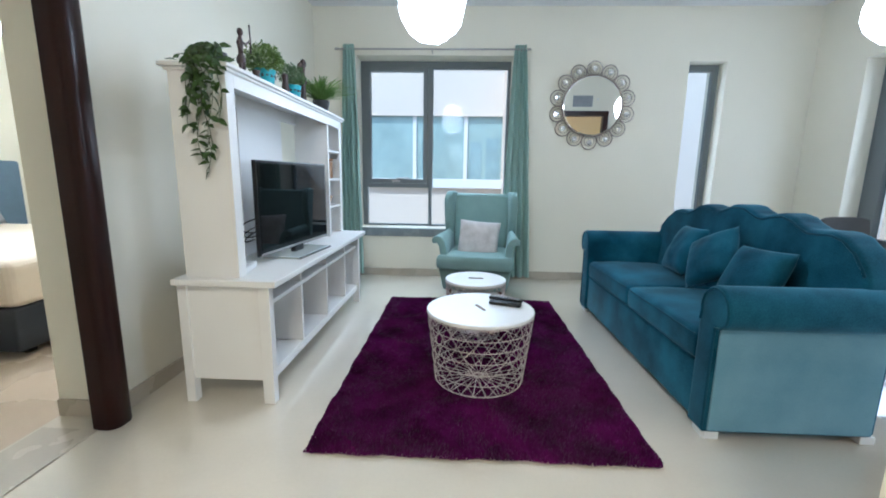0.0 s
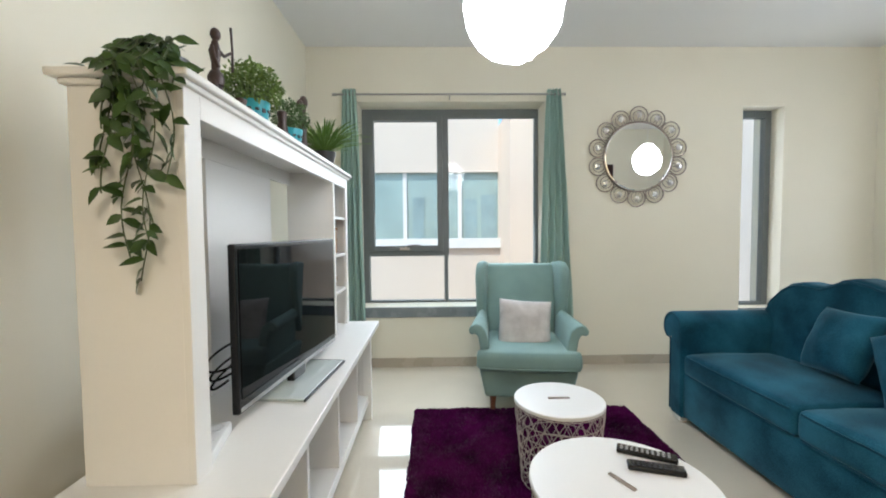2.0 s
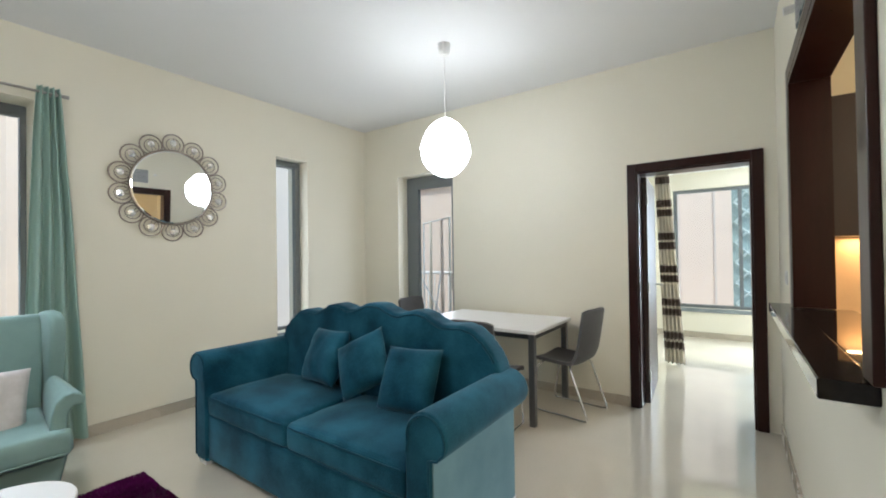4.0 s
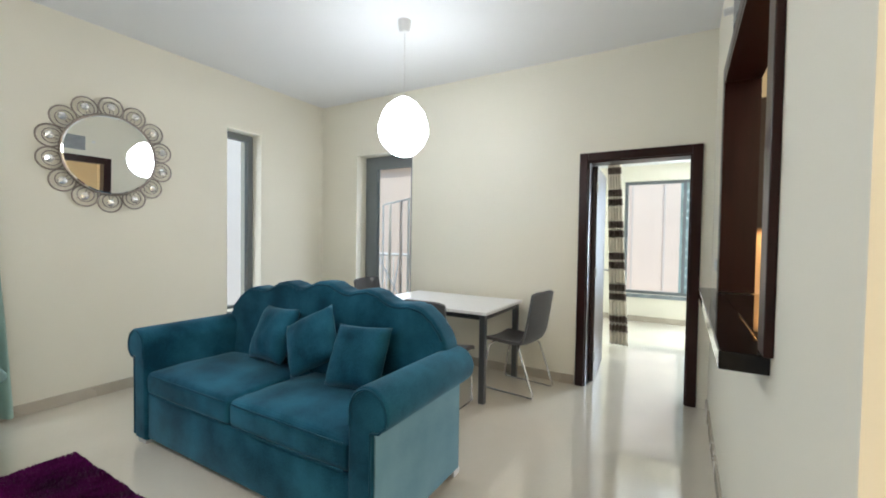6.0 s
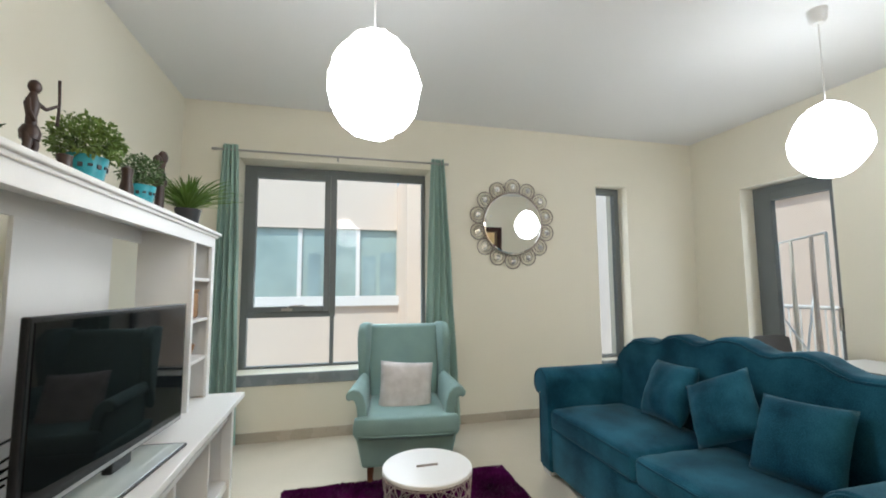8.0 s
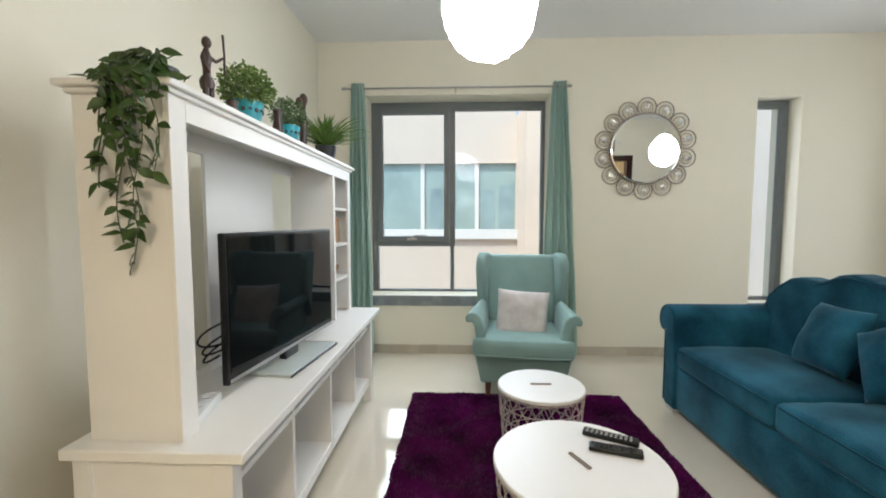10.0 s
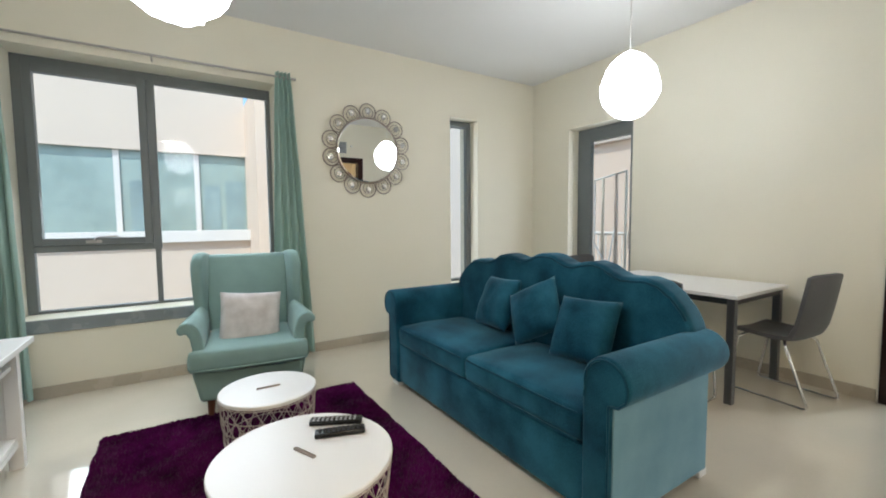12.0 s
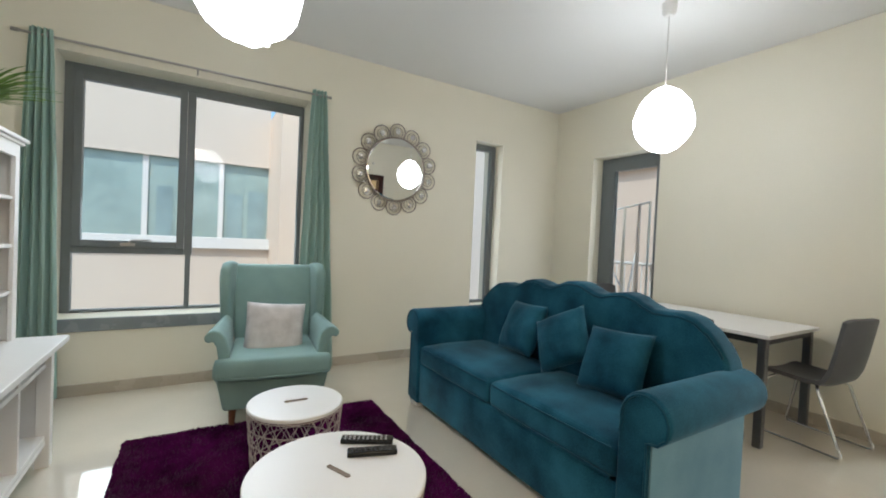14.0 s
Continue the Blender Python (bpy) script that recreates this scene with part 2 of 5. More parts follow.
def box(x0, x1, y0, y1, z0, z1, bevel=0.0, seg=2, bm=None):
    b = bmesh.new()
    bmesh.ops.create_cube(b, size=1)
    for v in b.verts:
        v.co = Vector(((x0 + x1) / 2 + v.co.x * (x1 - x0), (y0 + y1) / 2 + v.co.y * (y1 - y0), (z0 + z1) / 2 + v.co.z * (z1 - z0)))
    if bevel:
        bmesh.ops.bevel(b, geom=list(b.edges), offset=bevel, segments=seg, profile=0.5, affect="EDGES")
    return join(bm, b)


def join(bm, b):
    if bm is None:
        return b
    me = bpy.data.meshes.new("tmp")
    b.to_mesh(me)
    b.free()
    bm.from_mesh(me)
    bpy.data.meshes.remove(me)
    return bm


def moved(b, m):
    bmesh.ops.transform(b, matrix=m, verts=list(b.verts))
    return b


def lathe(profile, n=32, bm=None, at=(0, 0, 0)):
    """A turned shape from (radius, height) pairs."""
    b = bmesh.new()
    rings = []
    for r, z in profile:
        rings.append([b.verts.new((at[0] + r * math.cos(a * math.tau / n), at[1] + r * math.sin(a * math.tau / n), at[2] + z)) for a in range(n)])
    for u, v in zip(rings, rings[1:]):
        for i in range(n):
            b.faces.new((u[i], u[(i + 1) % n], v[(i + 1) % n], v[i]))
    if profile[0][0] > 1e-4:
        b.faces.new(rings[0][::-1])
    if profile[-1][0] > 1e-4:
        b.faces.new(rings[-1])
    bmesh.ops.remove_doubles(b, verts=b.verts, dist=1e-5)
    bmesh.ops.recalc_face_normals(b, faces=b.faces)
    return join(bm, b)


def tube(points, radius, n=8, bm=None, closed=False, radii=None):
    """A round bar along a line of points."""
    pts = [Vector(p) for p in points]
    b = bmesh.new()
    rings = []
    k = len(pts)
    up = None
    for i, p in enumerate(pts):
        a = pts[(i - 1) % k] if closed or i else p
        c = pts[(i + 1) % k] if closed or i < k - 1 else p
        d = (c - a).normalized()
        if up is None:
            up = d.orthogonal().normalized()
        up = (up - d * up.dot(d))
        up = up.normalized() if up.length > 1e-6 else d.orthogonal().normalized()
        s = d.cross(up)
        r = radii[i] if radii else radius
        rings.append([b.verts.new(p + (up * math.cos(q * math.tau / n) + s * math.sin(q * math.tau / n)) * r) for q in range(n)])
    pairs = list(zip(rings, rings[1:])) + ([(rings[-1], rings[0])] if closed else [])
    for u, v in pairs:
        for i in range(n):
            b.faces.new((u[i], u[(i + 1) % n], v[(i + 1) % n], v[i]))
    if not closed:
        b.faces.new(rings[0][::-1])
        b.faces.new(rings[-1])
    bmesh.ops.recalc_face_normals(b, faces=b.faces)
    return join(bm, b)


def extrude_outline(pts, depth, axis="x", bevel=0.0, seg=3):
    """A plate with the outline pts, its thickness along an axis, with rounded rims."""
    b = bmesh.new()
    order = {"x": lambda u, v, d: (d, u, v), "y": lambda u, v, d: (u, d, v), "z": lambda u, v, d: (u, v, d)}[axis]
    lo = [b.verts.new(order(u, v, 0)) for u, v in pts]
    hi = [b.verts.new(order(u, v, depth)) for u, v in pts]
    b.faces.new(lo[::-1])
    b.faces.new(hi)
    k = len(pts)
    for i in range(k):
        b.faces.new((lo[i], lo[(i + 1) % k], hi[(i + 1) % k], hi[i]))
    bmesh.ops.recalc_face_normals(b, faces=b.faces)
    if bevel:
        caps = [f for f in b.faces if len(f.verts) == k]
        edges = {e for f in caps for e in f.edges}
        bmesh.ops.bevel(b, geom=list(edges), offset=bevel, segments=seg, profile=0.6, affect="EDGES")
    return b


def puffed(sx, sy, sz, power=0.35, n=14, crown=0.0, wrinkle=0.0, seed=0, corner=0.0):
    """A stuffed cushion: full in the middle, thin along its seam. crown: extra dome on top."""
    b = bmesh.new()
    grid = {}
    for side in (1, -1):
        for i in range(n + 1):
            for j in range(n + 1):
                u, v = 2 * i / n - 1, 2 * j / n - 1
                edge = (1 - abs(u) ** 2.6) * (1 - abs(v) ** 2.6)
                h = max(edge, 0) ** power
                pull = 1 - corner * (abs(u) ** 2) * (1 - abs(v) ** 2) - corner * (abs(v) ** 2) * (1 - abs(u) ** 2)
                w = noise.noise(Vector((u * 2.2 + seed, v * 2.2, side * 3))) * wrinkle
                z = side * h * sz / 2 + (crown * edge if side > 0 else 0) + w * h
                if edge <= 1e-9 and side < 0:
                    grid[side, i, j] = grid[1, i, j]
                else:
                    grid[side, i, j] = b.verts.new((u * sx / 2 * pull, v * sy / 2 * pull, z))
        for i in range(n):
            for j in range(n):
                q = [grid[side, i, j], grid[side, i + 1, j], grid[side, i + 1, j + 1], grid[side, i, j + 1]]
                b.faces.new(q if side > 0 else q[::-1])
    return b


def wall_boxes(axis, a0, a1, t0, t1, z0, z1, openings):
    """A wall along an axis from a0 to a1, between t0 and t1 across, with openings (from, to, bottom, top)."""
    bm = bmesh.new()

    def put(p0, p1, q0, q1):
        if p1 - p0 > 1e-4 and q1 - q0 > 1e-4:
            if axis == "x":
                box(p0, p1, t0, t1, q0, q1, bm=bm)
            else:
                box(t0, t1, p0, p1, q0, q1, bm=bm)
    at = a0
    for o0, o1, b0, b1 in sorted(openings):
        put(at, o0, z0, z1)
        put(o0, o1, z0, b0)
        put(o0, o1, b1, z1)
        at = o1
    put(at, a1, z0, z1)
    return bm


# ---- the rooms ----
NORTH, EAST, WEST, SOUTH, CEIL = 6.62, 3.763, -1.74, 2.24, 3.05
WIN = (-1.27, 0.515, 0.585, 2.54)
SLIT = (2.434, 2.84, 0.535, 2.49)

solid("floor", box(-2.02, 3.95, -1.6, 6.9, -0.12, 0), M_floor, "polished cream porcelain floor", "floor")
solid("floor_bedroom_west", box(-5.4, -2.02, 1.0, 6.9, -0.12, -0.004), M_floor_bed, "beige tiled bedroom floor", "floor")
solid("floor_bedroom_east", box(3.95, 7.72, 0.2, 4.2, -0.12, 0), M_floor, "polished cream bedroom floor", "floor")
solid("ceiling", box(-2.02, 3.95, -1.6, 6.9, CEIL, CEIL + 0.15), M_ceiling, "white painted ceiling", "ceiling")
solid("ceiling_bedroom_west", box(-5.4, -2.02, 1.0, 6.9, 2.9, 3.05), M_ceiling, "white painted bedroom ceiling", "ceiling")
solid("ceiling_bedroom_east", box(3.95, 7.72, 0.2, 4.2, 2.62, 2.77), M_ceiling, "white painted bedroom ceiling", "ceiling")

solid("wall_north", wall_boxes("x", -1.74, EAST, NORTH, NORTH + 0.38, 0, CEIL, [WIN, SLIT]), M_wall, "cream painted wall with two windows", "wall")
solid("wall_east", wall_boxes("y", SOUTH, 4.352, EAST, EAST + 0.19, 0, CEIL, [(2.385, 3.22, 0, 2.085)]), M_wall, "cream painted wall with doorway", "wall")
solid("wall_east_balcony", wall_boxes("y", 4.352, NORTH + 0.38, EAST, EAST + 0.30, 0, CEIL, [(5.17, 6.015, 0, 2.37)]), M_wall, "cream painted wall with balcony doorway", "wall")
solid("wall_west", wall_boxes("y", 3.515, NORTH + 0.38, -2.02, WEST, 0, CEIL, []), M_wall, "cream painted wall", "wall")
solid("wall_west_lintel", box(-2.02, WEST, 2.58, 3.515, 2.1, CEIL), M_wall, "cream painted wall above the doorway", "wall")
solid("wall_entry", box(-2.02, -1.20, -1.6, 2.58, 0, CEIL), M_wall, "cream painted wall corner", "wall")
solid("wall_kitchen", wall_boxes("x", 0.545, EAST + 0.19, SOUTH - 0.14, SOUTH, 0, CEIL, [(1.19, 2.72, 1.02, 2.3)]), M_wall, "cream painted wall with serving hatch", "wall")
solid("wall_back", box(-1.20, 3.95, -1.75, -1.6, 0, CEIL), M_wall, "cream painted wall", "wall")
solid("wall_kitchen_east", box(EAST, EAST + 0.19, -1.6, 2.11, 0, CEIL), M_wall, "cream painted kitchen wall", "wall")
solid("wall_bedroom_west", box(-5.6, -5.4, 1.0, 6.9, 0, 3.0), M_wall, "cream bedroom wall", "wall")
solid("wall_bedroom_west_north", box(-5.4, -2.02, 6.7, 6.9, 0, 3.0), M_wall, "pale bedroom wall", "wall")
solid("wall_bedroom_west_south", box(-5.4, -2.02, 0.85, 1.0, 0, 3.0), M_wall, "pale bedroom wall", "wall")
solid("wall_bedroom_east", wall_boxes("y", 0.2, 4.2, 7.5, 7.72, 0, 2.7, [(0.9, 3.33, 0.46, 2.36)]), M_wall, "cream bedroom wall with wide window", "wall")
solid("wall_bedroom_east_north", box(3.953, 7.72, 4.2, 4.35, 0, 2.7), M_wall, "cream bedroom wall", "wall")
solid("wall_bedroom_east_south", box(3.953, 7.72, 0.05, 0.2, 0, 2.7), M_wall, "cream bedroom wall", "wall")


def skirting(n, x0, x1, y0, y1):
    solid("baseboard_%d" % n, box(x0, x1, y0, y1, 0, 0.088, 0.002), M_skirt, "beige tile skirting along the wall", "skirting")


skirting(1, WEST, EAST, NORTH - 0.014, NORTH)
skirting(2, EAST - 0.014, EAST, 3.30, 5.17)
skirting(3, EAST - 0.014, EAST, 6.015, NORTH - 0.014)
skirting(4, WEST, WEST + 0.014, 3.53, NORTH - 0.014)
skirting(5, 0.545, EAST - 0.02, SOUTH, SOUTH + 0.014)
skirting(6, -2.02, -1.78, 3.501, 3.515)
skirting(7, 7.486, 7.5, 0.2, 4.2)
skirting(8, -5.38, -2.02, 6.686, 6.70)


# windows
def frame_bars(parent, bars, y0, y1, mat, name="window_frame"):
    for x0, x1, z0, z1 in bars:
        part(name, box(x0, x1, y0, y1, z0, z1, 0.004), mat, parent)


def main_window():
    w = thing("window_1", (0, 0, 0), label="grey aluminium window with a casement over a fixed light", category="window", kind="structure")
    x0, x1, z0, z1 = WIN
    y0, y1 = NORTH + 0.25, NORTH + 0.32
    frame_bars(w, [(x0, x0 + 0.06, z0, z1), (x1 - 0.035, x1, z0, z1), (x0 + 0.06, x1 - 0.035, z1 - 0.06, z1),
                   (-0.46, -0.40, 1.06, z1 - 0.06), (-0.45, -0.41, z0 + 0.02, 1.06), (x0 + 0.06, -0.46, 1.06, 1.11),
                   (x0 + 0.06, x1 - 0.035, z0, z0 + 0.02)], y0, y1, M_frame)
    # opening sash
    sx0, sx1, sz0, sz1 = x0 + 0.062, -0.462, 1.112, z1 - 0.062
    sash = part("sash", box(sx0, sx0 + 0.055, y0 - 0.02, y1 - 0.02, sz0, sz1, 0.004), M_frame, w)
    for b in ((sx1 - 0.055, sx1, sz0, sz1), (sx0 + 0.055, sx1 - 0.055, sz1 - 0.055, sz1), (sx0 + 0.055, sx1 - 0.055, sz0, sz0 + 0.055)):
        part("sash_bar", box(b[0], b[1], y0 - 0.02, y1 - 0.02, b[2], b[3], 0.004), M_frame, sash)
    h = tube([(-0.84, y0 - 0.03, 1.15), (-0.84, y0 - 0.065, 1.155), (-0.82, y0 - 0.07, 1.175), (-0.70, y0 - 0.07, 1.18), (-0.69, y0 - 0.07, 1.165)], 0.008)
    box(-0.90, -0.80, y0 - 0.034, y0 - 0.02, 1.125, 1.15, 0.003, bm=h)
    part("handle", h, M_steel, sash, "grey metal window handle")
    for n, (a, b, c, d) in enumerate(((sx0 + 0.05, sx1 - 0.05, sz0 + 0.05, sz1 - 0.05), (x0 + 0.05, -0.44, z0 + 0.01, 1.07), (-0.43, x1 - 0.03, z0 + 0.01, z1 - 0.05))):
        g = part("pane", box(a, b, y0 + 0.02, y0 + 0.026, c, d), M_glass, w, "clear window glass")
        g.visible_shadow = False
    # roller blind box under the head of the fixed light
    part("trim", box(-0.40, x1 - 0.035, y0 - 0.01, y0 + 0.015, z1 - 0.095, z1 - 0.062, 0.003), M_frame, w)
    part("window_sill", box(x0 - 0.03, x1 + 0.03, NORTH - 0.02, y0, 0.485, 0.583, 0.004), M_sill, w, "grey stone window sill")


main_window()


def slit_window():
    w = thing("window_2", (0, 0, 0), label="tall narrow grey aluminium window", category="window", kind="structure")
    x0, x1, z0, z1 = SLIT
    y0, y1 = NORTH + 0.15, NORTH + 0.22
    frame_bars(w, [(x0, x0 + 0.03, z0, z1), (x1 - 0.06, x1, z0, z1), (x0 + 0.03, x1 - 0.06, z1 - 0.07, z1), (x0 + 0.03, x1 - 0.06, z0, z0 + 0.03)], y0, y1, M_frame)
    g = part("pane", box(x0 + 0.02, x1 - 0.05, y0 + 0.02, y0 + 0.026, z0 + 0.03, z1 - 0.06), M_glass, w, "clear window glass")
    g.visible_shadow = False
    part("window_sill", box(x0 - 0.004, x1 + 0.004, NORTH - 0.015, y0, z0 - 0.045, z0 - 0.002, 0.003), M_sill, w, "grey stone sill")


slit_window()


def balcony_door():
    d = thing("door_2", (0, 0, 0), label="grey aluminium glazed balcony door, closed", category="door", kind="structure")
    x0, x1 = EAST + 0.175, EAST + 0.235
    y0, y1, z1 = 5.17, 6.015, 2.37
    for a, b, c, e in ((y0, y0 + 0.06, 0, z1), (y1 - 0.06, y1, 0, z1), (y0 + 0.06, y1 - 0.06, z1 - 0.06, z1)):
        part("door_frame", box(x0, x1, a, b, c, e, 0.004), M_frame, d)
    for a, b, c, e in ((y0 + 0.062, y0 + 0.125, 0.01, z1 - 0.062), (y1 - 0.20, y1 - 0.062, 0.01, z1 - 0.062), (y0 + 0.125, y1 - 0.20, z1 - 0.16, z1 - 0.062), (y0 + 0.125, y1 - 0.20, 0.01, 0.16)):
        part("door_stile", box(x0 - 0.02, x1 - 0.02, a, b, c, e, 0.004), M_frame, d)
    g = part("pane", box(x0 + 0.01, x0 + 0.018, y0 + 0.115, y1 - 0.19, 0.15, z1 - 0.15), M_glass, d, "clear door glass")
    g.visible_shadow = False
    part("handle", box(x0 - 0.07, x0 - 0.02, y0 + 0.08, y0 + 0.11, 0.95, 1.15, 0.006), M_steel, d, "grey metal lever")


balcony_door()


def east_door():
    d = thing("door_1", (0, 0, 0), label="dark mahogany door standing open in its frame", category="door", kind="structure")
    y0, y1, z1 = 2.385, 3.22, 2.085
    for side, (xa, xb) in enumerate(((EAST - 0.025, EAST), (EAST + 0.19, EAST + 0.215))):
        part("architrave", box(xa, xb, y0 - 0.065, y0 + 0.01, 0, z1 + 0.065, 0.006), M_mahogany, d)
        part("architrave", box(xa, xb, y1 - 0.01, y1 + 0.065, 0, z1 + 0.065, 0.006), M_mahogany, d)
        part("architrave", box(xa, xb, y0 + 0.01, y1 - 0.01, z1 - 0.01, z1 + 0.065, 0.006), M_mahogany, d)
    for a, b, c, e in ((y0, y0 + 0.022, 0, z1), (y1 - 0.022, y1, 0, z1), (y0 + 0.022, y1 - 0.022, z1 - 0.022, z1)):
        part("door_lining", box(EAST, EAST + 0.19, a, b, c, e), M_mahogany, d)
    leaf = part("door_leaf", box(EAST + 0.155, EAST + 0.155 + 0.80, y1 - 0.066, y1 - 0.024, 0.008, z1 - 0.03, 0.002), M_varnish, d, "open glossy dark wood leaf")
    swing = Matrix.Translation((EAST + 0.155, y1 - 0.045, 0))
    leaf.matrix_local = swing @ pose(0, 0, 0, 0, 0, 3.5) @ swing.inverted()
    for z in (0.25, 1.05, 1.85):
        part("hinge", tube([(EAST + 0.135, y1 - 0.07, z - 0.05), (EAST + 0.135, y1 - 0.07, z + 0.05)], 0.009), M_steel, leaf)
    xh = EAST + 0.155 + 0.74
    part("handle", tube([(xh, y1 - 0.066, 1.03), (xh, y1 - 0.115, 1.03), (xh - 0.02, y1 - 0.12, 1.03), (xh - 0.11, y1 - 0.12, 1.03)], 0.009), M_steel, leaf, "brushed steel lever")
    part("keyhole", box(xh - 0.012, xh + 0.012, y1 - 0.071, y1 - 0.066, 0.93, 0.96, 0.002), M_steel, leaf)


east_door()


def west_door_frame():
    d = thing("door_3", (WEST, 3.455, 0), label="dark mahogany bedroom door frame, rounded", category="door", kind="structure")
    outline = [(-0.01, -0.055), (0.05, -0.055)]
    for i in range(1, 9):
        a = math.pi / 2 * i / 8
        outline.append((0.05 + 0.05 * math.sin(a), -0.005 - 0.05 * math.cos(a)))
    outline += [(0.10, 0.035), (0.085, 0.06), (-0.01, 0.06)]
    part("door_frame", extrude_outline(outline, 2.16, "z", 0.004, 2), M_mahogany, d, smooth=35)
    part("door_frame", moved(extrude_outline([(x, -y) for x, y in outline][::-1], 2.16, "z", 0.004, 2), pose(0, -0.84, 0)), M_mahogany, d, smooth=35)
    part("door_head", box(-0.01, 0.10, -0.785, -0.055, 2.08, 2.16, 0.01), M_mahogany, d)
    part("threshold", box(-0.26, 0.01, -0.785, -0.055, 0.0, 0.006, 0.002), M_skirt, d)


west_door_frame()


def serving_hatch():
    h = thing("window_3", (0, 0, 0), label="kitchen serving hatch lined in dark mahogany", category="hatch", kind="structure")
    x0, x1, z0, z1 = 1.19, 2.72, 1.02, 2.3
    ya, yb = SOUTH - 0.15, SOUTH + 0.02
    part("jamb", box(x0, x0 + 0.03, ya, yb, z0 + 0.05, z1 - 0.03), M_mahogany, h)
    part("jamb", box(x1 - 0.03, x1, ya, yb, z0 + 0.05, z1 - 0.03), M_mahogany, h)
    part("head", box(x0, x1, ya, yb, z1 - 0.03, z1), M_mahogany, h)
    part("architrave", box(x0 - 0.075, x0, SOUTH, SOUTH + 0.022, z0 + 0.05, z1 + 0.075, 0.004), M_mahogany, h)
    part("architrave", box(x1, x1 + 0.075, SOUTH, SOUTH + 0.022, z0 + 0.05, z1 + 0.075, 0.004), M_mahogany, h)
    part("architrave", box(x0, x1, SOUTH, SOUTH + 0.022, z1, z1 + 0.075, 0.004), M_mahogany, h)
    part("counter", box(1.155, 2.92, SOUTH, SOUTH + 0.112, z0 - 0.005, z0 + 0.046, 0.004), M_blackstone, h, "polished dark stone ledge")
    part("counter", box(x0 + 0.002, x1 - 0.002, SOUTH - 0.22, SOUTH - 0.001, z0, z0 + 0.046, 0.003), M_blackstone, h)


serving_hatch()


# ---- living room: large things ----
def tv_unit():
    """White wall unit: open bench below, hutch with a shelf tower above."""
    u = thing("tv_unit", (-1.009, 3.643, 0), label="white wooden wall unit with open bench and hutch", category="cabinet")
    L, D = 1.935, 0.47
    part("worktop", box(-D - 0.002, 0.06, -0.005, L + 0.005, 0.648, 0.68, 0.004), M_white, u)
    for y in (0.032, L - 0.082):
        part("leg", box(-0.052, 0.008, y, y + 0.05, 0, 0.648, 0.003), M_white, u)
        part("leg", box(-D, -D + 0.05, y, y + 0.05, 0, 0.648, 0.003), M_white, u)
        part("side_panel", box(-D + 0.05, -0.052, y + 0.012, y + 0.036, 0.13, 0.648), M_white, u)
    part("bottom_shelf", box(-D, -0.012, 0.056, L - 0.056, 0.145, 0.17, 0.002), M_white, u)
    part("rail", box(-0.035, -0.01, 0.07, L - 0.07, 0.12, 0.145), M_white, u)
    part("rail", box(-0.04, -0.008, 0.07, L - 0.07, 0.625, 0.648, 0.002), M_white, u)
    part("middle_shelf", box(-D, -0.014, 0.056, L - 0.056, 0.53, 0.552, 0.002), M_white, u)
    for y in (0.50, 0.98, 1.46):
        part("divider", box(-D, -0.012, y, y + 0.024, 0.17, 0.53, 0.002), M_white, u)
        part("divider", box(-D, -0.012, y, y + 0.024, 0.552, 0.625, 0.002), M_white, u)
    part("back_panel", box(-D, -D + 0.008, 0.06, L - 0.06, 0.17, 0.53), M_white, u)
    # hutch
    hx0, hx1, top = -0.425, -0.166, 1.682
    part("hutch_side", box(hx0, hx1, 0.052, 0.074, 0.68, top, 0.002), M_white, u)
    part("hutch_side", box(hx0, hx1, L - 0.045, L - 0.023, 0.68, top, 0.002), M_white, u)
    part("hutch_post", box(hx1, hx1 + 0.02, 0.050, 0.122, 0.68, top, 0.002), M_white, u)
    part("hutch_post", box(hx1, hx1 + 0.02, L - 0.075, L - 0.02, 0.68, top, 0.002), M_white, u)
    part("frieze", box(hx1, hx1 + 0.02, 0.122, L - 0.075, 1.612, top, 0.002), M_white, u)
    crown = box(hx0 - 0.03, hx1 + 0.046, 0.022, L + 0.028, 1.692, 1.712, 0.005)
    box(hx0 - 0.012, hx1 + 0.032, 0.038, L + 0.012, 1.676, 1.692, 0.005, bm=crown)
    part("crown", crown, M_white, u)
    part("tower_side", box(hx0, hx1, 1.53, 1.55, 0.68, 1.67, 0.002), M_white, u)
    part("tower_post", box(hx1, hx1 + 0.02, 1.525, 1.555, 0.68, 1.612, 0.002), M_white, u)
    for z in (0.92, 1.155, 1.395):
        part("shelf", box(hx0, hx1 + 0.012, 1.55, L - 0.045, z, z + 0.018, 0.002), M_white, u)
    part("tower_back", box(hx0, hx0 + 0.006, 1.55, L - 0.045, 0.68, 1.67), M_white, u)
    part("back_panel", box(hx0, hx0 + 0.016, 0.62, 1.24, 0.68, 1.60, 0.002), M_white, u)
    part("back_rail", box(hx0, hx0 + 0.016, 0.074, 1.53, 1.60, 1.68), M_white, u)
    # black plate before the unbroken back panel, the cable hole's dark as colour
    hole = box(-0.0075, -0.0055, L - 0.30, L - 0.285, 0.33, 0.36)
    part("cable_hole_plate", moved(hole, pose(-D + 0.017, 0, 0)), M_black, u)


tv_unit()


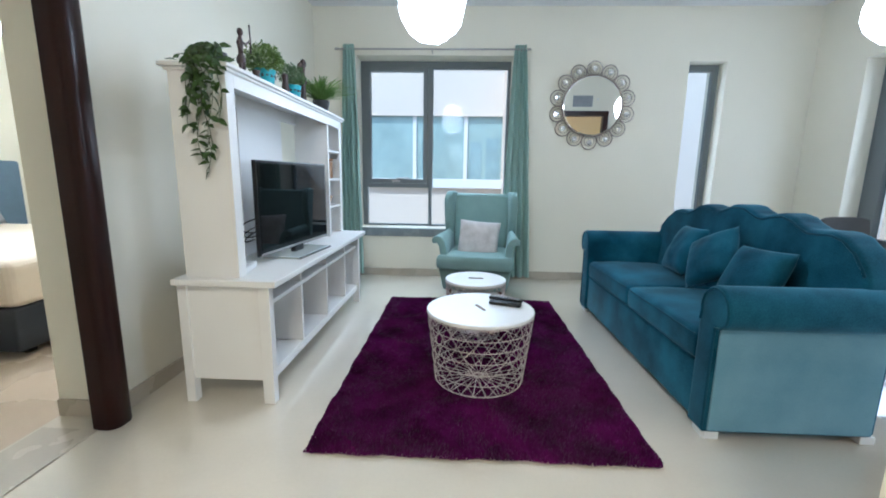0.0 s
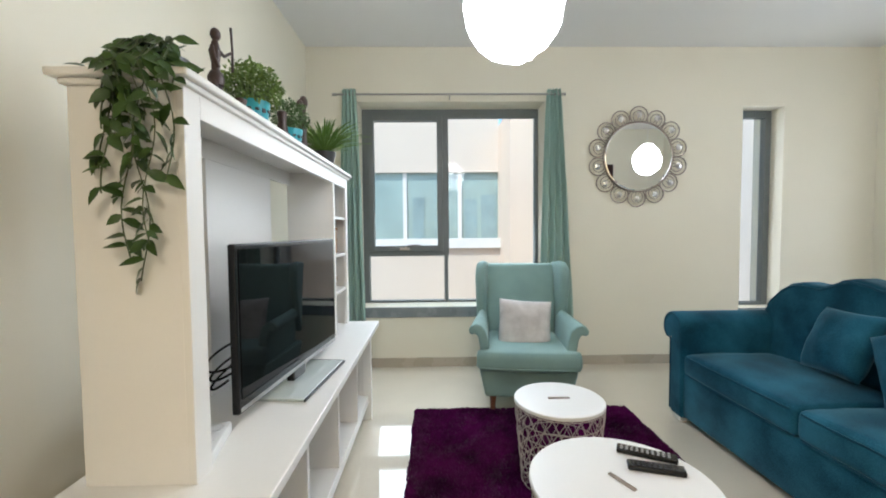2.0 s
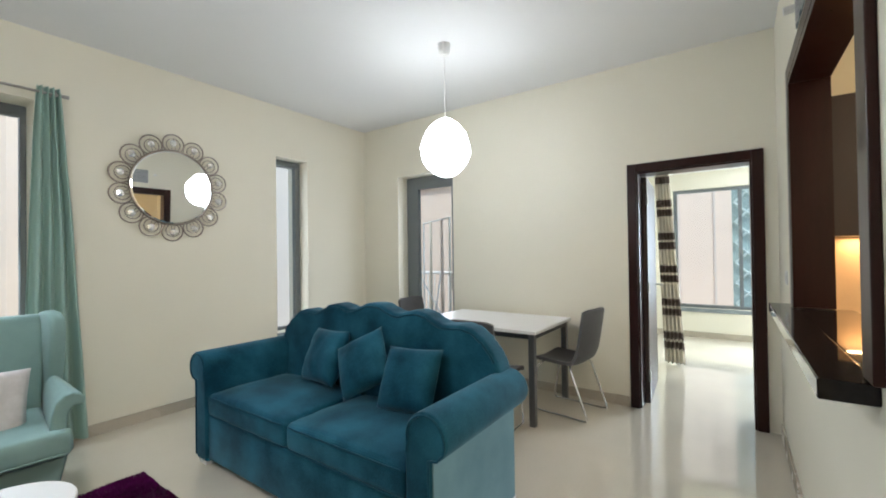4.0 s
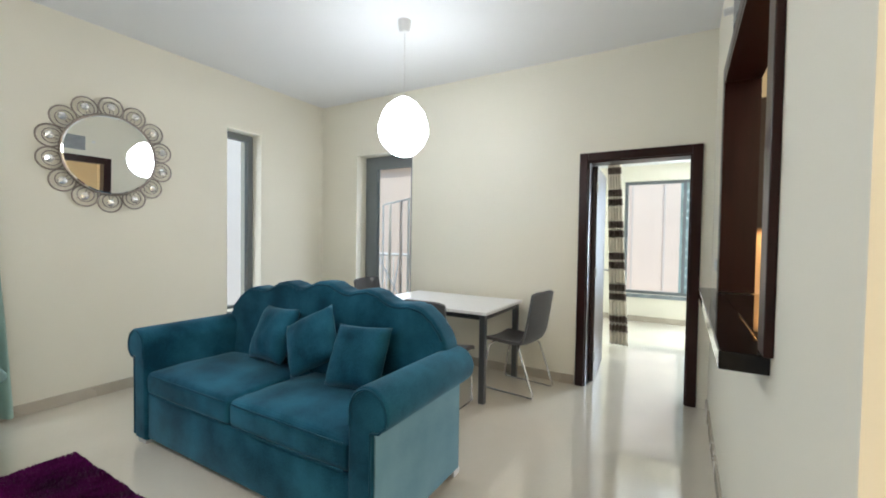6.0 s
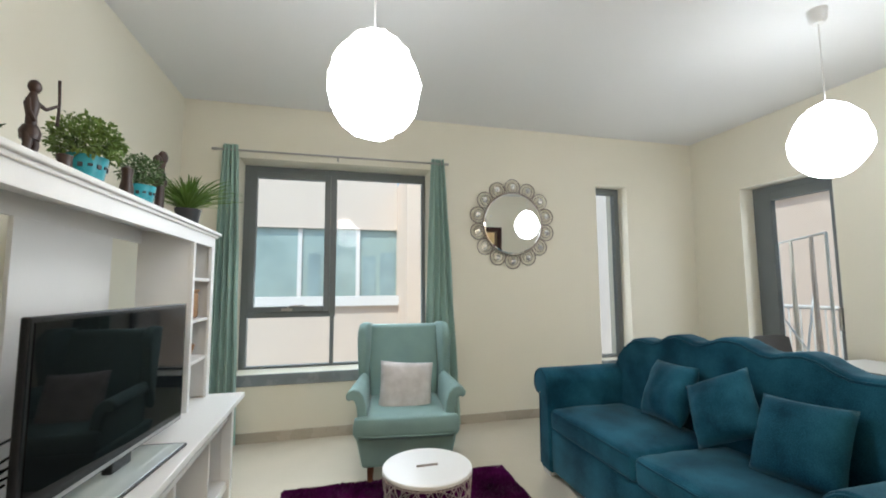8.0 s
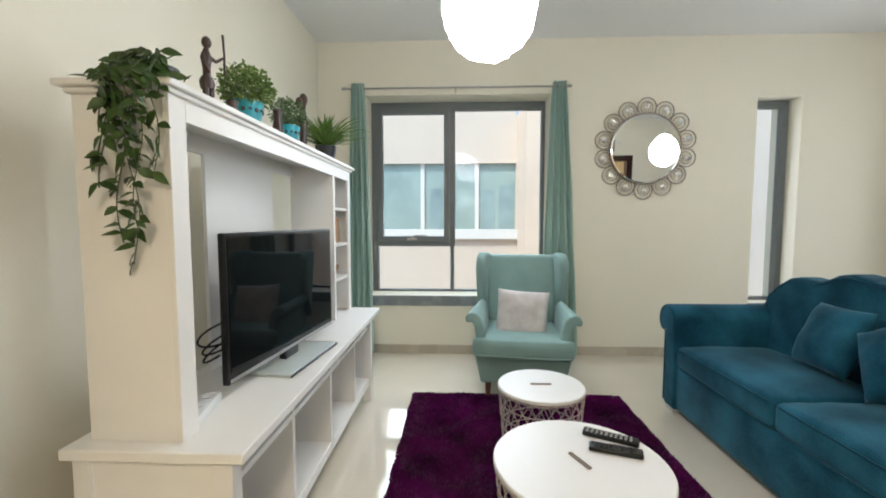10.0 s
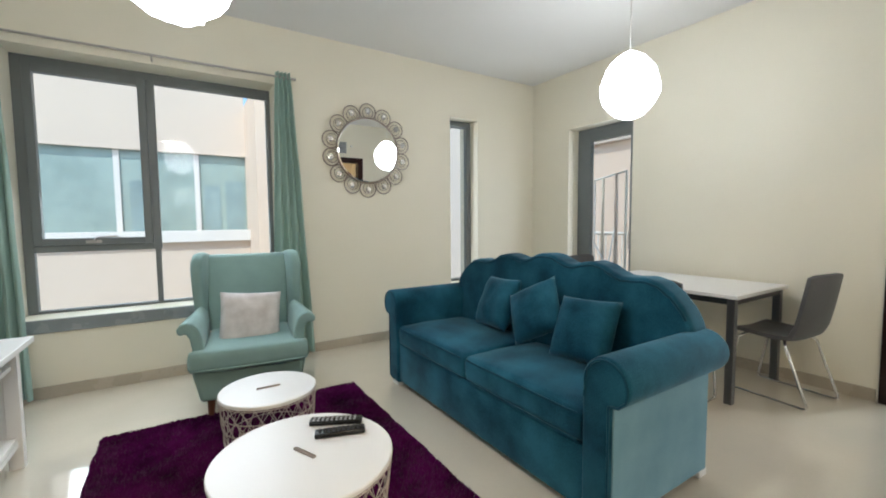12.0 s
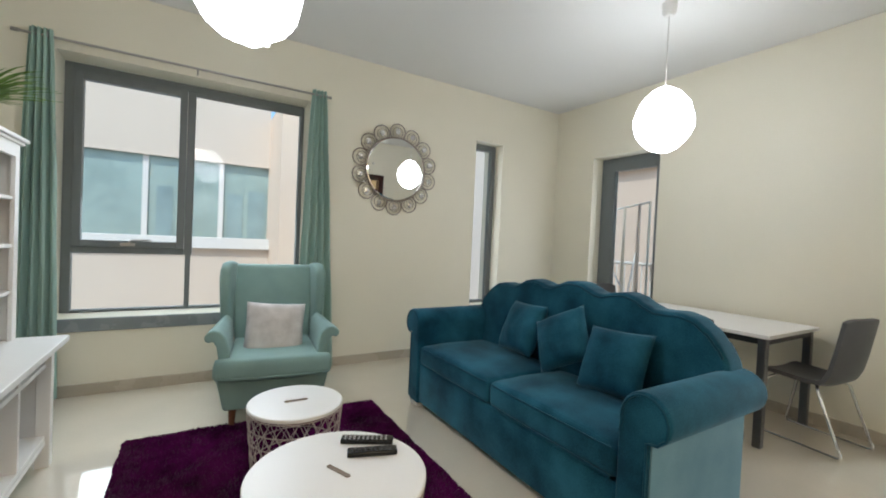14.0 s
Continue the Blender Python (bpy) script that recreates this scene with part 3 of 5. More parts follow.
def television():
    t = thing("television", (-1.150, 4.435, 0.681), -5.5, "black flat television on a glass foot, switched off", "television")
    w, z0, z1 = 0.92, 0.048, 0.600
    part("bezel", box(-0.012, 0.014, -w / 2, w / 2, z0, z1, 0.006), M_black, t)
    part("screen", box(0.0142, 0.0165, -w / 2 + 0.018, w / 2 - 0.018, z0 + 0.045, z1 - 0.018), M_screen, t, "dark glossy screen")
    part("back_shell", box(-0.06, -0.012, -w / 2 + 0.12, w / 2 - 0.12, z0 + 0.05, z1 - 0.09, 0.02), M_black, t)
    part("trim", box(0.0142, 0.0155, -w / 2 + 0.01, w / 2 - 0.01, z0 + 0.006, z0 + 0.02), M_steel, t)
    part("stand_neck", box(-0.02, 0.015, -0.06, 0.06, 0.012, z0 + 0.03, 0.006), M_black, t)
    part("stand_foot", box(-0.13, 0.13, -0.235, 0.235, 0.0, 0.012, 0.003), M_stand_glass, t, "smoked glass foot")
    part("foot_rim", box(0.13, 0.137, -0.238, 0.238, 0.0, 0.012, 0.002), M_black, t)
    part("foot_rim", box(-0.13, 0.13, 0.2352, 0.241, 0.0, 0.012, 0.002), M_black, t)


television()


pw = thing("power_strip", (-1.21, 3.86, 0.6805), 12, "white power strip lying on the bench", "power strip")
part("body", box(-0.03, 0.03, -0.11, 0.11, 0, 0.035, 0.006, 2), M_plastic, pw, smooth=40)
for k in range(3):
    part("socket", lathe([(0.0, 0.0352), (0.019, 0.0352), (0.021, 0.0365), (0.021, 0.0372), (0.0, 0.0358)], 14, at=(0, -0.065 + 0.065 * k, 0)), M_white_top, pw)


def cable(points):
    c = thing("cable", points[0], label="black television cable hanging in a loop", category="cable", group="television cables")
    o = Vector(points[0])
    part("wire", tube([Vector(p) - o for p in points], 0.004, 6), M_black, c)


for y0, z0, y1, z1, reach, drop in ((4.10, 0.945, 4.09, 0.865, 0.17, 0.0), (4.10, 0.90, 4.08, 0.845, 0.14, 0.012), (4.09, 0.875, 4.02, 0.83, 0.10, 0.02)):
    pts = []
    for i in range(21):
        s = i / 20
        bow = math.sin(math.pi * s)
        pts.append((-1.235 - 0.02 * bow, y0 + (y1 - y0) * s - reach * bow ** 0.8, z0 + (z1 - z0) * (s * s * (3 - 2 * s)) - drop * bow))
    cable(pts)


def rug():
    r = thing("rug", (0.065, 4.45, 0), label="deep purple shaggy rectangular rug on the floor", category="rug")
    w, l = 1.545, 2.31
    part("backing", box(-w / 2 + 0.025, w / 2 - 0.025, -l / 2 + 0.025, l / 2 - 0.025, 0, 0.012, 0.004), M_rugbase, r)
    rng = np.random.default_rng(3)
    nx, ny = 190, 284
    gx, gy = np.meshgrid((np.arange(nx) + 0.5) / nx - 0.5, (np.arange(ny) + 0.5) / ny - 0.5)
    p = np.stack([gx.ravel() * w, gy.ravel() * l], 1) + rng.uniform(-0.0035, 0.0035, (nx * ny, 2))
    n = len(p)
    flow = np.sin(p[:, 0] * 7 + np.sin(p[:, 1] * 5) * 2) + np.cos(p[:, 1] * 6 + np.sin(p[:, 0] * 9))
    ang = flow * 1.2 + rng.uniform(-0.9, 0.9, n)
    lean = rng.uniform(0.002, 0.010, n)
    hgt = rng.uniform(0.018, 0.028, n)
    wid = 0.0055
    rim = np.minimum(w / 2 - np.abs(p[:, 0]), l / 2 - np.abs(p[:, 1]))
    hgt = hgt * np.clip(0.45 + rim / 0.03, 0.45, 1.0)
    lean = lean * np.clip(0.2 + rim / 0.02, 0.2, 1.0)
    p = p + 0.003 * np.stack([np.sin(p[:, 1] * 11 + 1) + np.sin(p[:, 1] * 27), np.sin(p[:, 0] * 13) + np.sin(p[:, 0] * 31 + 2)], 1)
    base = np.concatenate([p, np.full((n, 1), 0.010)], 1)
    side = np.stack([-np.sin(ang), np.cos(ang), np.zeros(n)], 1) * wid
    fwd = np.stack([np.cos(ang), np.sin(ang), np.zeros(n)], 1)
    tip = base + fwd * lean[:, None] + np.stack([np.zeros(n), np.zeros(n), hgt], 1)
    v = np.stack([base - side, base + side, base + fwd * 0.008, tip - side * 0.45, tip + side * 0.45], 1).reshape(-1, 3)
    k = (np.arange(n) * 5)[:, None]
    f = np.concatenate([k + np.array([0, 1, 4]), k + np.array([0, 4, 3]), k + np.array([1, 2, 4]), k + np.array([2, 3, 4]), k + np.array([2, 0, 3])])
    me = bpy.data.meshes.new("shag")
    me.from_pydata(v.tolist(), [], f.tolist())
    me.materials.append(M_rug)
    ob = new("shag", me)
    ob.parent = r
    tagged(ob, "long purple pile", kind="stuff")


rug()


def sofa():
    """Local x runs from the front to the back, y along the seat."""
    s = thing("sofa", (1.112, 3.52, 0), 0.2, "teal velvet two-seat sofa with scalloped back and rolled arms", "sofa")
    L, D = 1.975, 0.815
    base = box(0.022, D - 0.02, 0.11, L - 0.11, 0.04, 0.332, 0.014, 3)
    part("base", base, M_sofa, s, smooth=40)
    for x in (0.015, D - 0.085):
        for y in (0.005, L - 0.105):
            part("foot", box(x, x + 0.07, y, y + 0.10, 0, 0.038, 0.004), M_plastic, s, "short white block foot")

    # arms: an upright panel with a roll on top that leans outwards
    for k in (0, 1):
        m = Matrix.Identity(4) if k == 0 else Matrix.Translation((0, L, 0)) @ Matrix.Diagonal((1, -1, 1, 1))
        prof = [(0.012, 0.036), (0.0, 0.06), (0.0, 0.555)]
        for i in range(17):
            a = radians(232 - i * 15.5)
            prof.append((0.018 + 0.106 * math.cos(a), 0.642 + 0.102 * math.sin(a)))
        prof += [(0.128, 0.56), (0.128, 0.036)]
        b = extrude_outline(prof, D - 0.03, "x", 0.016, 3)
        arm = part("arm", moved(b, m), M_sofa, s, smooth=50)
        bmesh_fix(arm, k)
        # outer panel in the lightened velvet, standing for light on the nap
        part("side_panel", moved(box(0.022, D - 0.05, -0.006, 0.003, 0.05, 0.55, 0.003, 2), m), M_sofa_sheen, arm, "velvet side panel, its nap's sheen put into a paler colour")
        # piping follows the front edge, set inside the rounded rim
        cy, cz = 0.03, 0.40
        pip = [m @ Vector((-0.001, cy + (y - cy) * 0.90, z - (0.012 if z > 0.6 else 0))) for y, z in prof[1:-1]]
        part("piping", tube(pip, 0.006, 6), M_sofa_pip, arm, smooth=60)
        # centre of the scroll
        bud = lathe([(0.0, -0.004), (0.018, -0.002), (0.030, 0.006), (0.034, 0.014)], 20)
        part("scroll_bud", moved(moved(bud, pose(0.012, 0.004, 0.630, 0, 90, 0)), m), M_sofa_pip, arm, smooth=60)

    # scalloped back
    half = [(0.99, 1.056), (0.93, 1.052), (0.86, 1.026), (0.80, 1.006), (0.75, 1.004), (0.68, 1.022), (0.61, 1.032), (0.54, 1.020), (0.47, 0.985), (0.41, 0.965), (0.35, 0.966), (0.28, 0.972), (0.21, 0.958), (0.14, 0.915), (0.08, 0.855), (0.035, 0.79), (0.012, 0.73)]

    def crest(y):
        y = min(y, L - y)
        for (a, za), (b, zb) in zip(half, half[1:]):
            if b <= y <= a:
                f = (y - b) / (a - b)
                f = f * f * (3 - 2 * f) * 0.5 + f * 0.5
                return zb + (za - zb) * f
        return half[-1][1] if y < half[-1][0] else half[0][1]
    ys = [0.012 + (L - 0.024) * i / 98 for i in range(99)]
    out = [(y, crest(y)) for y in ys]
    out = [(0.012, 0.05)] + out + [(L - 0.012, 0.05)]
    b = extrude_outline(out, 0.15, "x", 0.03, 3)
    lean = Matrix.Identity(4)
    lean[0][2] = 0.12
    back = part("backrest", moved(b, Matrix.Translation((0.553, 0, 0)) @ lean), M_sofa, s, smooth=50)
    pts = [lean @ Vector((0, y, z)) + Vector((0.556, 0, 0)) for y, z in [(y, crest(y) - 0.024) for y in ys[2:-2]]]
    part("piping", tube(pts, 0.007, 6), M_sofa_pip, back, smooth=60)
    pts = [lean @ Vector((0, y, z)) + Vector((0.70, 0, 0)) for y, z in [(y, crest(y) - 0.024) for y in ys[2:-2]]]
    part("piping", tube(pts, 0.007, 6), M_sofa_pip, back, smooth=60)

    # two seat cushions
    for y0 in (0.132, L / 2 + 0.003):
        w, deep = L / 2 - 0.135, 0.60
        b = box(0.008, deep, y0, y0 + w, 0.336, 0.475, 0.032, 4)
        bmesh.ops.subdivide_edges(b, edges=list(b.edges), cuts=7, use_grid_fill=True)
        for v in b.verts:
            u, q = v.co.x / deep, (v.co.y - y0) / w
            if v.co.z > 0.455:
                v.co.z += 0.038 * max(0, math.sin(math.pi * min(1, max(0, u * 0.8 + 0.1)))) ** 0.6 * max(0, math.sin(math.pi * min(1, max(0, q)))) ** 0.5
                v.co.z += 0.007 * noise.noise(v.co * 7) + 0.004 * noise.noise(v.co * 17)
            elif u < 0.04:
                v.co.x += 0.005 * noise.noise(v.co * 9)
        cush = part("seat_cushion", b, M_sofa, s, smooth=60)
        for z in (0.346, 0.464):
            part("piping", tube([(0.012, y0 + 0.03, z), (0.007, y0 + 0.10, z), (0.007, y0 + w - 0.10, z), (0.012, y0 + w - 0.03, z)], 0.0045, 6), M_sofa_pip, cush, smooth=60)


def bmesh_fix(ob, flip):
    if flip:
        b = bmesh.new()
        b.from_mesh(ob.data)
        bmesh.ops.recalc_face_normals(b, faces=b.faces)
        b.to_mesh(ob.data)
        b.free()


sofa()


def scatter_cushion(at, rx, ry, rz, size, mat, label, seed, group=""):
    ob = tagged(new("cushion", mesh_of(puffed(size, size, 0.15, 0.42, 16, wrinkle=0.012, seed=seed, corner=0.05), "cushion", mat, 80)), label, "cushion", group)
    ob.matrix_world = pose(*at, rx, ry, rz)
    return ob


# leaning against the sofa's back
def lean_pose(at, spin, tilt, yaw):
    return Matrix.Translation(at) @ pose(0, 0, 0, 0, 0, yaw) @ pose(0, 0, 0, 0, tilt, 0) @ pose(0, 0, 0, 0, 0, spin)


for at, spin, tilt, yaw, size, seed, lab in (((1.635, 4.81, 0.695), 2, -66, -6, 0.37, 1, "square teal velvet cushion leaning on the sofa back"),
                                             ((1.58, 4.385, 0.715), 30, -64, 4, 0.355, 5, "teal velvet cushion turned onto its corner"),
                                             ((1.605, 4.035, 0.668), 2, -63, 6, 0.37, 9, "square teal velvet cushion lying against the back")):
    c = scatter_cushion((0, 0, 0), 0, 0, 0, size, M_sofa, lab, seed, "sofa cushions")
    c.matrix_world = lean_pose(at, spin, tilt, yaw)


def wing_chair():
    """Local -y is the front."""
    c = thing("wing_armchair", (0.152, 5.905, 0), -7.0, "mint green wing armchair with wooden legs", "armchair")
    for x in (-0.25, 0.25):
        part("leg", tube([(x, -0.36, 0.0), (x * 0.98, -0.35, 0.16)], 0.02, 10, radii=[0.016, 0.027]), M_wood, c, "turned brown wooden leg", 40)
        part("leg", tube([(x * 0.95, 0.36, 0.0), (x * 0.95, 0.30, 0.16)], 0.02, 10, radii=[0.016, 0.027]), M_wood, c, "turned brown wooden leg", 40)
    front = extrude_outline([(-0.30, 0.14), (0.30, 0.14), (0.345, 0.34), (-0.345, 0.34)], 0.70, "y", 0.02, 3)
    part("seat_frame", moved(front, pose(0, -0.42, 0)), M_mint, c, smooth=45)
    seat = extrude_outline([(-0.34, -0.47), (-0.15, -0.485), (0.15, -0.485), (0.34, -0.47), (0.362, -0.44), (0.362, -0.395), (0.285, -0.37), (0.275, 0.2), (-0.275, 0.2), (-0.285, -0.37), (-0.362, -0.395), (-0.362, -0.44)], 0.11, "z", 0.04, 4)
    for v in seat.verts:
        if v.co.z > 0.1:
            v.co.z += 0.02
    part("seat", moved(seat, pose(0, 0, 0.345)), M_mint, c, smooth=50)
    part("piping", tube([(-0.362, -0.40, 0.36), (-0.34, -0.472, 0.36), (-0.15, -0.487, 0.36), (0.15, -0.487, 0.36), (0.34, -0.472, 0.36), (0.362, -0.40, 0.36)], 0.006, 6), M_mint, c, smooth=60)
    # back: a tall tapered pad that leans backwards
    back = extrude_outline([(-0.27, 0.40), (0.27, 0.40), (0.285, 0.7), (0.29, 1.0), (0.27, 1.025), (-0.27, 1.025), (-0.29, 1.0), (-0.285, 0.7)], 0.13, "y", 0.03, 4)
    lean = Matrix.Identity(4)
    lean[1][2] = 0.26
    part("backrest", moved(back, Matrix.Translation((0, 0.03, 0)) @ lean), M_mint, c, smooth=50)
    # wings and arms
    for sx in (-1, 1):
        wing = [(0.28, 0.42), (0.14, 0.62), (0.10, 0.80), (0.085, 0.93), (0.10, 1.00), (0.16, 1.05), (0.25, 1.055), (0.37, 1.04), (0.33, 0.8), (0.27, 0.55)]
        b = moved(extrude_outline(wing, 0.075, "x", 0.03, 4), Matrix.Translation((0.268, 0.0, 0)))
        for v in b.verts:
            v.co.x += 0.05 * max(0, (0.30 - v.co.y)) / 0.25
        part("wing", flipped(b, sx), M_mint, c, smooth=50)
        prof = [(0.268, 0.20), (0.270, 0.45), (0.278, 0.54), (0.298, 0.605), (0.330, 0.640), (0.368, 0.652), (0.402, 0.640), (0.420, 0.612), (0.416, 0.585), (0.398, 0.572), (0.380, 0.578), (0.366, 0.574), (0.350, 0.545), (0.340, 0.48), (0.332, 0.36), (0.318, 0.20)]
        b = extrude_outline(prof, 0.60, "y", 0.014, 3)
        for v in b.verts:
            f = v.co.y / 0.60
            v.co.x = 0.285 + (v.co.x - 0.285) * (1 - 0.55 * f)
            v.co.y += -0.385
            v.co.z += 0.02 * f * max(0, v.co.z - 0.3)
        part("arm", flipped(b, sx), M_mint, c, smooth=50)


def flipped(b, sx):
    if sx < 0:
        for v in b.verts:
            v.co.x = -v.co.x
        bmesh.ops.reverse_faces(b, faces=list(b.faces))
    return b


wing_chair()
c = scatter_cushion((0.10, 5.80, 0.64), 0, 0, 0, 0.41, M_cushion, "pale grey patterned cushion on the armchair", 21)
c.matrix_world = Matrix.Translation((0.145, 5.815, 0.575)) @ pose(0, 0, 0, 0, 0, -5) @ pose(0, 0, 0, 68, 0, 0) @ pose(0, 0, 0, 0, 0, -4)


def basket_table(at, radius, label, spin):
    """A wire basket with a round lid on top."""
    t = thing("basket_table", at, spin, label, "coffee table", "basket tables")
    h = 0.41
    top = lathe([(0.0, h - 0.002), (radius - 0.004, h - 0.002), (radius, h + 0.002), (radius, h + 0.014), (radius - 0.004, h + 0.018), (0.0, h + 0.018)], 64)
    part("tabletop", top, M_white_top, t, "round white lid", 40)
    # no cut in the lid: a thin strip carries the slot's shade as colour
    part("grip_slot", box(-0.055, 0.055, -0.008, 0.008, h + 0.0182, h + 0.0192, 0.004), M_slot, t, "grip slot as a thin shade-coloured strip on the lid")
    b0, b1 = radius * 0.83, radius * 0.985
    rings = part("rings", tube([(b0 * math.cos(a * math.tau / 48), b0 * math.sin(a * math.tau / 48), 0.006) for a in range(48)], 0.004, 6, closed=True), M_wire, t, smooth=60)
    for k in range(1, 7):
        f = k / 6
        r = b0 + (b1 - b0) * f
        part("ring", tube([(r * math.cos(a * math.tau / 48), r * math.sin(a * math.tau / 48), 0.006 + (h - 0.014) * f) for a in range(48)], 0.0026, 6, closed=True), M_wire, rings, smooth=60)
    n = 22
    for d in (1, -1):
        pts = []
        for j in range(9):
            f = j / 8
            r = b0 + (b1 - b0) * f
            a = d * f * (1.15 if d > 0 else 0.85)
            pts.append(((r + 0.002 * d) * math.cos(a), (r + 0.002 * d) * math.sin(a), 0.006 + (h - 0.014) * f))
        wire = mesh_of(tube(pts, 0.0021, 5), "wire", M_wire, 60)
        for i in range(n):
            ob = new("wire", wire)
            ob.parent = t
            ob.matrix_local = pose(0, 0, 0, 0, 0, i * 360 / n)
    base = part("bottom_disc", lathe([(0.022, 0.004), (0.034, 0.004), (0.034, 0.011), (0.022, 0.011), (0.022, 0.004)], 20), M_wire, t)
    spoke = mesh_of(tube([(0.03, 0, 0.008), (b0 * math.cos(0.2), b0 * math.sin(0.2), 0.008)], 0.003, 5), "spoke", M_wire, 60)
    for i in range(24):
        ob = new("spoke", spoke)
        ob.parent = base
        ob.matrix_local = pose(0, 0, 0, 0, 0, i * 15)


basket_table((0.085, 4.025, 0.025), 0.312, "large round white wire basket table on the rug", -65)
basket_table((0.082, 4.73, 0.025), 0.227, "small round white wire basket table on the rug", 0)


def remote(at, rz, length, label, light):
    r = thing("remote_control", at, rz, label, "remote control", "remote controls")
    part("body", box(-length / 2, length / 2, -0.024, 0.024, 0, 0.02, 0.006, 3), M_black, r, smooth=40)
    b = bmesh.new()
    for i in range(int(length / 0.018) - 1):
        for j in range(3):
            x = -length / 2 + 0.018 + i * 0.018
            box(x - 0.005, x + 0.005, -0.014 + j * 0.014 - 0.004, -0.014 + j * 0.014 + 0.004, 0.0195, 0.0222, 0.001, 1, b)
    part("buttons", b, M_button if light else M_potdark, r)


TOP = 0.025 + 0.4285
remote((0.25, 4.18, TOP), -27, 0.21, "black remote control with grey buttons on the table", True)
remote((0.235, 4.085, TOP), -18, 0.19, "plain black remote control on the table", False)


# ---- pendants and ceiling fittings ----
def pendant(at, z_mid, label):
    p = thing("pendant_lamp", at, 0, label, "pendant lamp", "pendant lamps")
    drop = at[2] - z_mid
    part("ceiling_cup", lathe([(0.0, -0.09), (0.03, -0.09), (0.045, -0.07), (0.052, 0.0), (0.0, 0.0)], 24), M_plastic, p, "white plastic ceiling cup", 40)
    part("cord", tube([(0, 0, -0.085), (0, 0, -drop + 0.20)], 0.004, 6), M_plastic, p)
    b = bmesh.new()
    bmesh.ops.create_icosphere(b, subdivisions=3, radius=1)
    rng = random.Random(4)
    for v in b.verts:
        q = v.co.copy()
        f = 1 - 0.16 * max(0, q.z) + 0.07 * noise.noise(q * 3.1 + Vector((2, 1, 0)))
        v.co = Vector((q.x * 0.196 * f, q.y * 0.196 * f, q.z * 0.232 + 0.0)) * (1 + 0.025 * rng.uniform(-1, 1))
    shade = part("shade", moved(b, pose(0, 0, -drop)), M_shade, p, "faceted white glowing shade")
    src = bmesh.new()
    bmesh.ops.create_icosphere(src, subdivisions=2, radius=1)
    rib = bmesh.new()
    for e in src.edges:
        a, c = (Vector((w.co.x * 0.20 * (1 - 0.16 * max(0, w.co.z)), w.co.y * 0.20 * (1 - 0.16 * max(0, w.co.z)), w.co.z * 0.236 - drop)) for w in e.verts)
        if rng.random() < 0.55:
            tube([a, c], 0.0022, 4, rib)
    src.free()
    part("ribs", rib, M_shade_rib, shade)


pendant((-0.235, 4.29, CEIL), 2.205, "white faceted egg pendant lamp, lit, above the tables")
pendant((2.48, 4.37, CEIL), 2.225, "white faceted egg pendant lamp, lit, over the dining side")

sm = thing("smoke_detector", (1.145, 4.39, CEIL), label="round white smoke detector on the ceiling", category="detector")
part("base", lathe([(0.0, -0.012), (0.10, -0.012), (0.105, 0.0), (0.0, 0.0)], 28), M_plastic, sm, smooth=40)
part("dome", lathe([(0.0, -0.06), (0.035, -0.058), (0.048, -0.04), (0.052, -0.0122), (0.0, -0.0122)], 24), M_plastic, sm, smooth=40)
part("sensor_ring", lathe([(0.03, -0.066), (0.036, -0.064), (0.036, -0.0605), (0.03, -0.0605)], 20), M_button, sm)


# ---- curtains and rod ----
def curtain_bm(width_top, width_bottom, height, folds, amp, seed, lean=0.0):
    nx, nz = folds * 10, 40
    b = bmesh.new()
    g = []
    for j in range(nz + 1):
        s = j / nz
        w = width_top + (width_bottom - width_top) * s ** 0.8
        row = []
        for i in range(nx + 1):
            u = i / nx
            a = u * folds * math.tau + 0.5 * noise.noise(Vector((u * 3, s * 1.5, seed)))
            d = amp * (0.75 + 0.35 * s) * math.sin(a) * (0.8 + 0.4 * noise.noise(Vector((u * 5, s * 2, seed + 7))))
            row.append(b.verts.new((w * (u - 0.5) + lean * s + 0.008 * noise.noise(Vector((u * 6, s * 4, seed + 3))), d, -height * s)))
        g.append(row)
    for j in range(nz):
        for i in range(nx):
            b.faces.new((g[j][i], g[j][i + 1], g[j + 1][i + 1], g[j + 1][i]))
    bmesh.ops.recalc_face_normals(b, faces=b.faces)
    bmesh.ops.solidify(b, geom=list(b.faces), thickness=0.003)
    return b


rod = thing("curtain_rod", (-0.395, NORTH - 0.09, 2.58), label="thin steel curtain rod above the window", category="curtain rod")
part("pole", tube([(-1.06, 0, 0), (1.06, 0, 0)], 0.009, 10), M_steel, rod, smooth=60)
for x in (-1.06, 1.06):
    part("finial", lathe([(0.0, -0.02), (0.013, -0.02), (0.013, 0.02), (0.0, 0.02)], 12), M_steel, rod, smooth=40).matrix_local = pose(x, 0, 0, 0, 90, 0)
for x in (-0.98, 0.0, 0.98):
    part("bracket", tube([(x, 0, -0.012), (x, 0.04, -0.02), (x, 0.088, -0.02)], 0.006, 8), M_steel, rod)
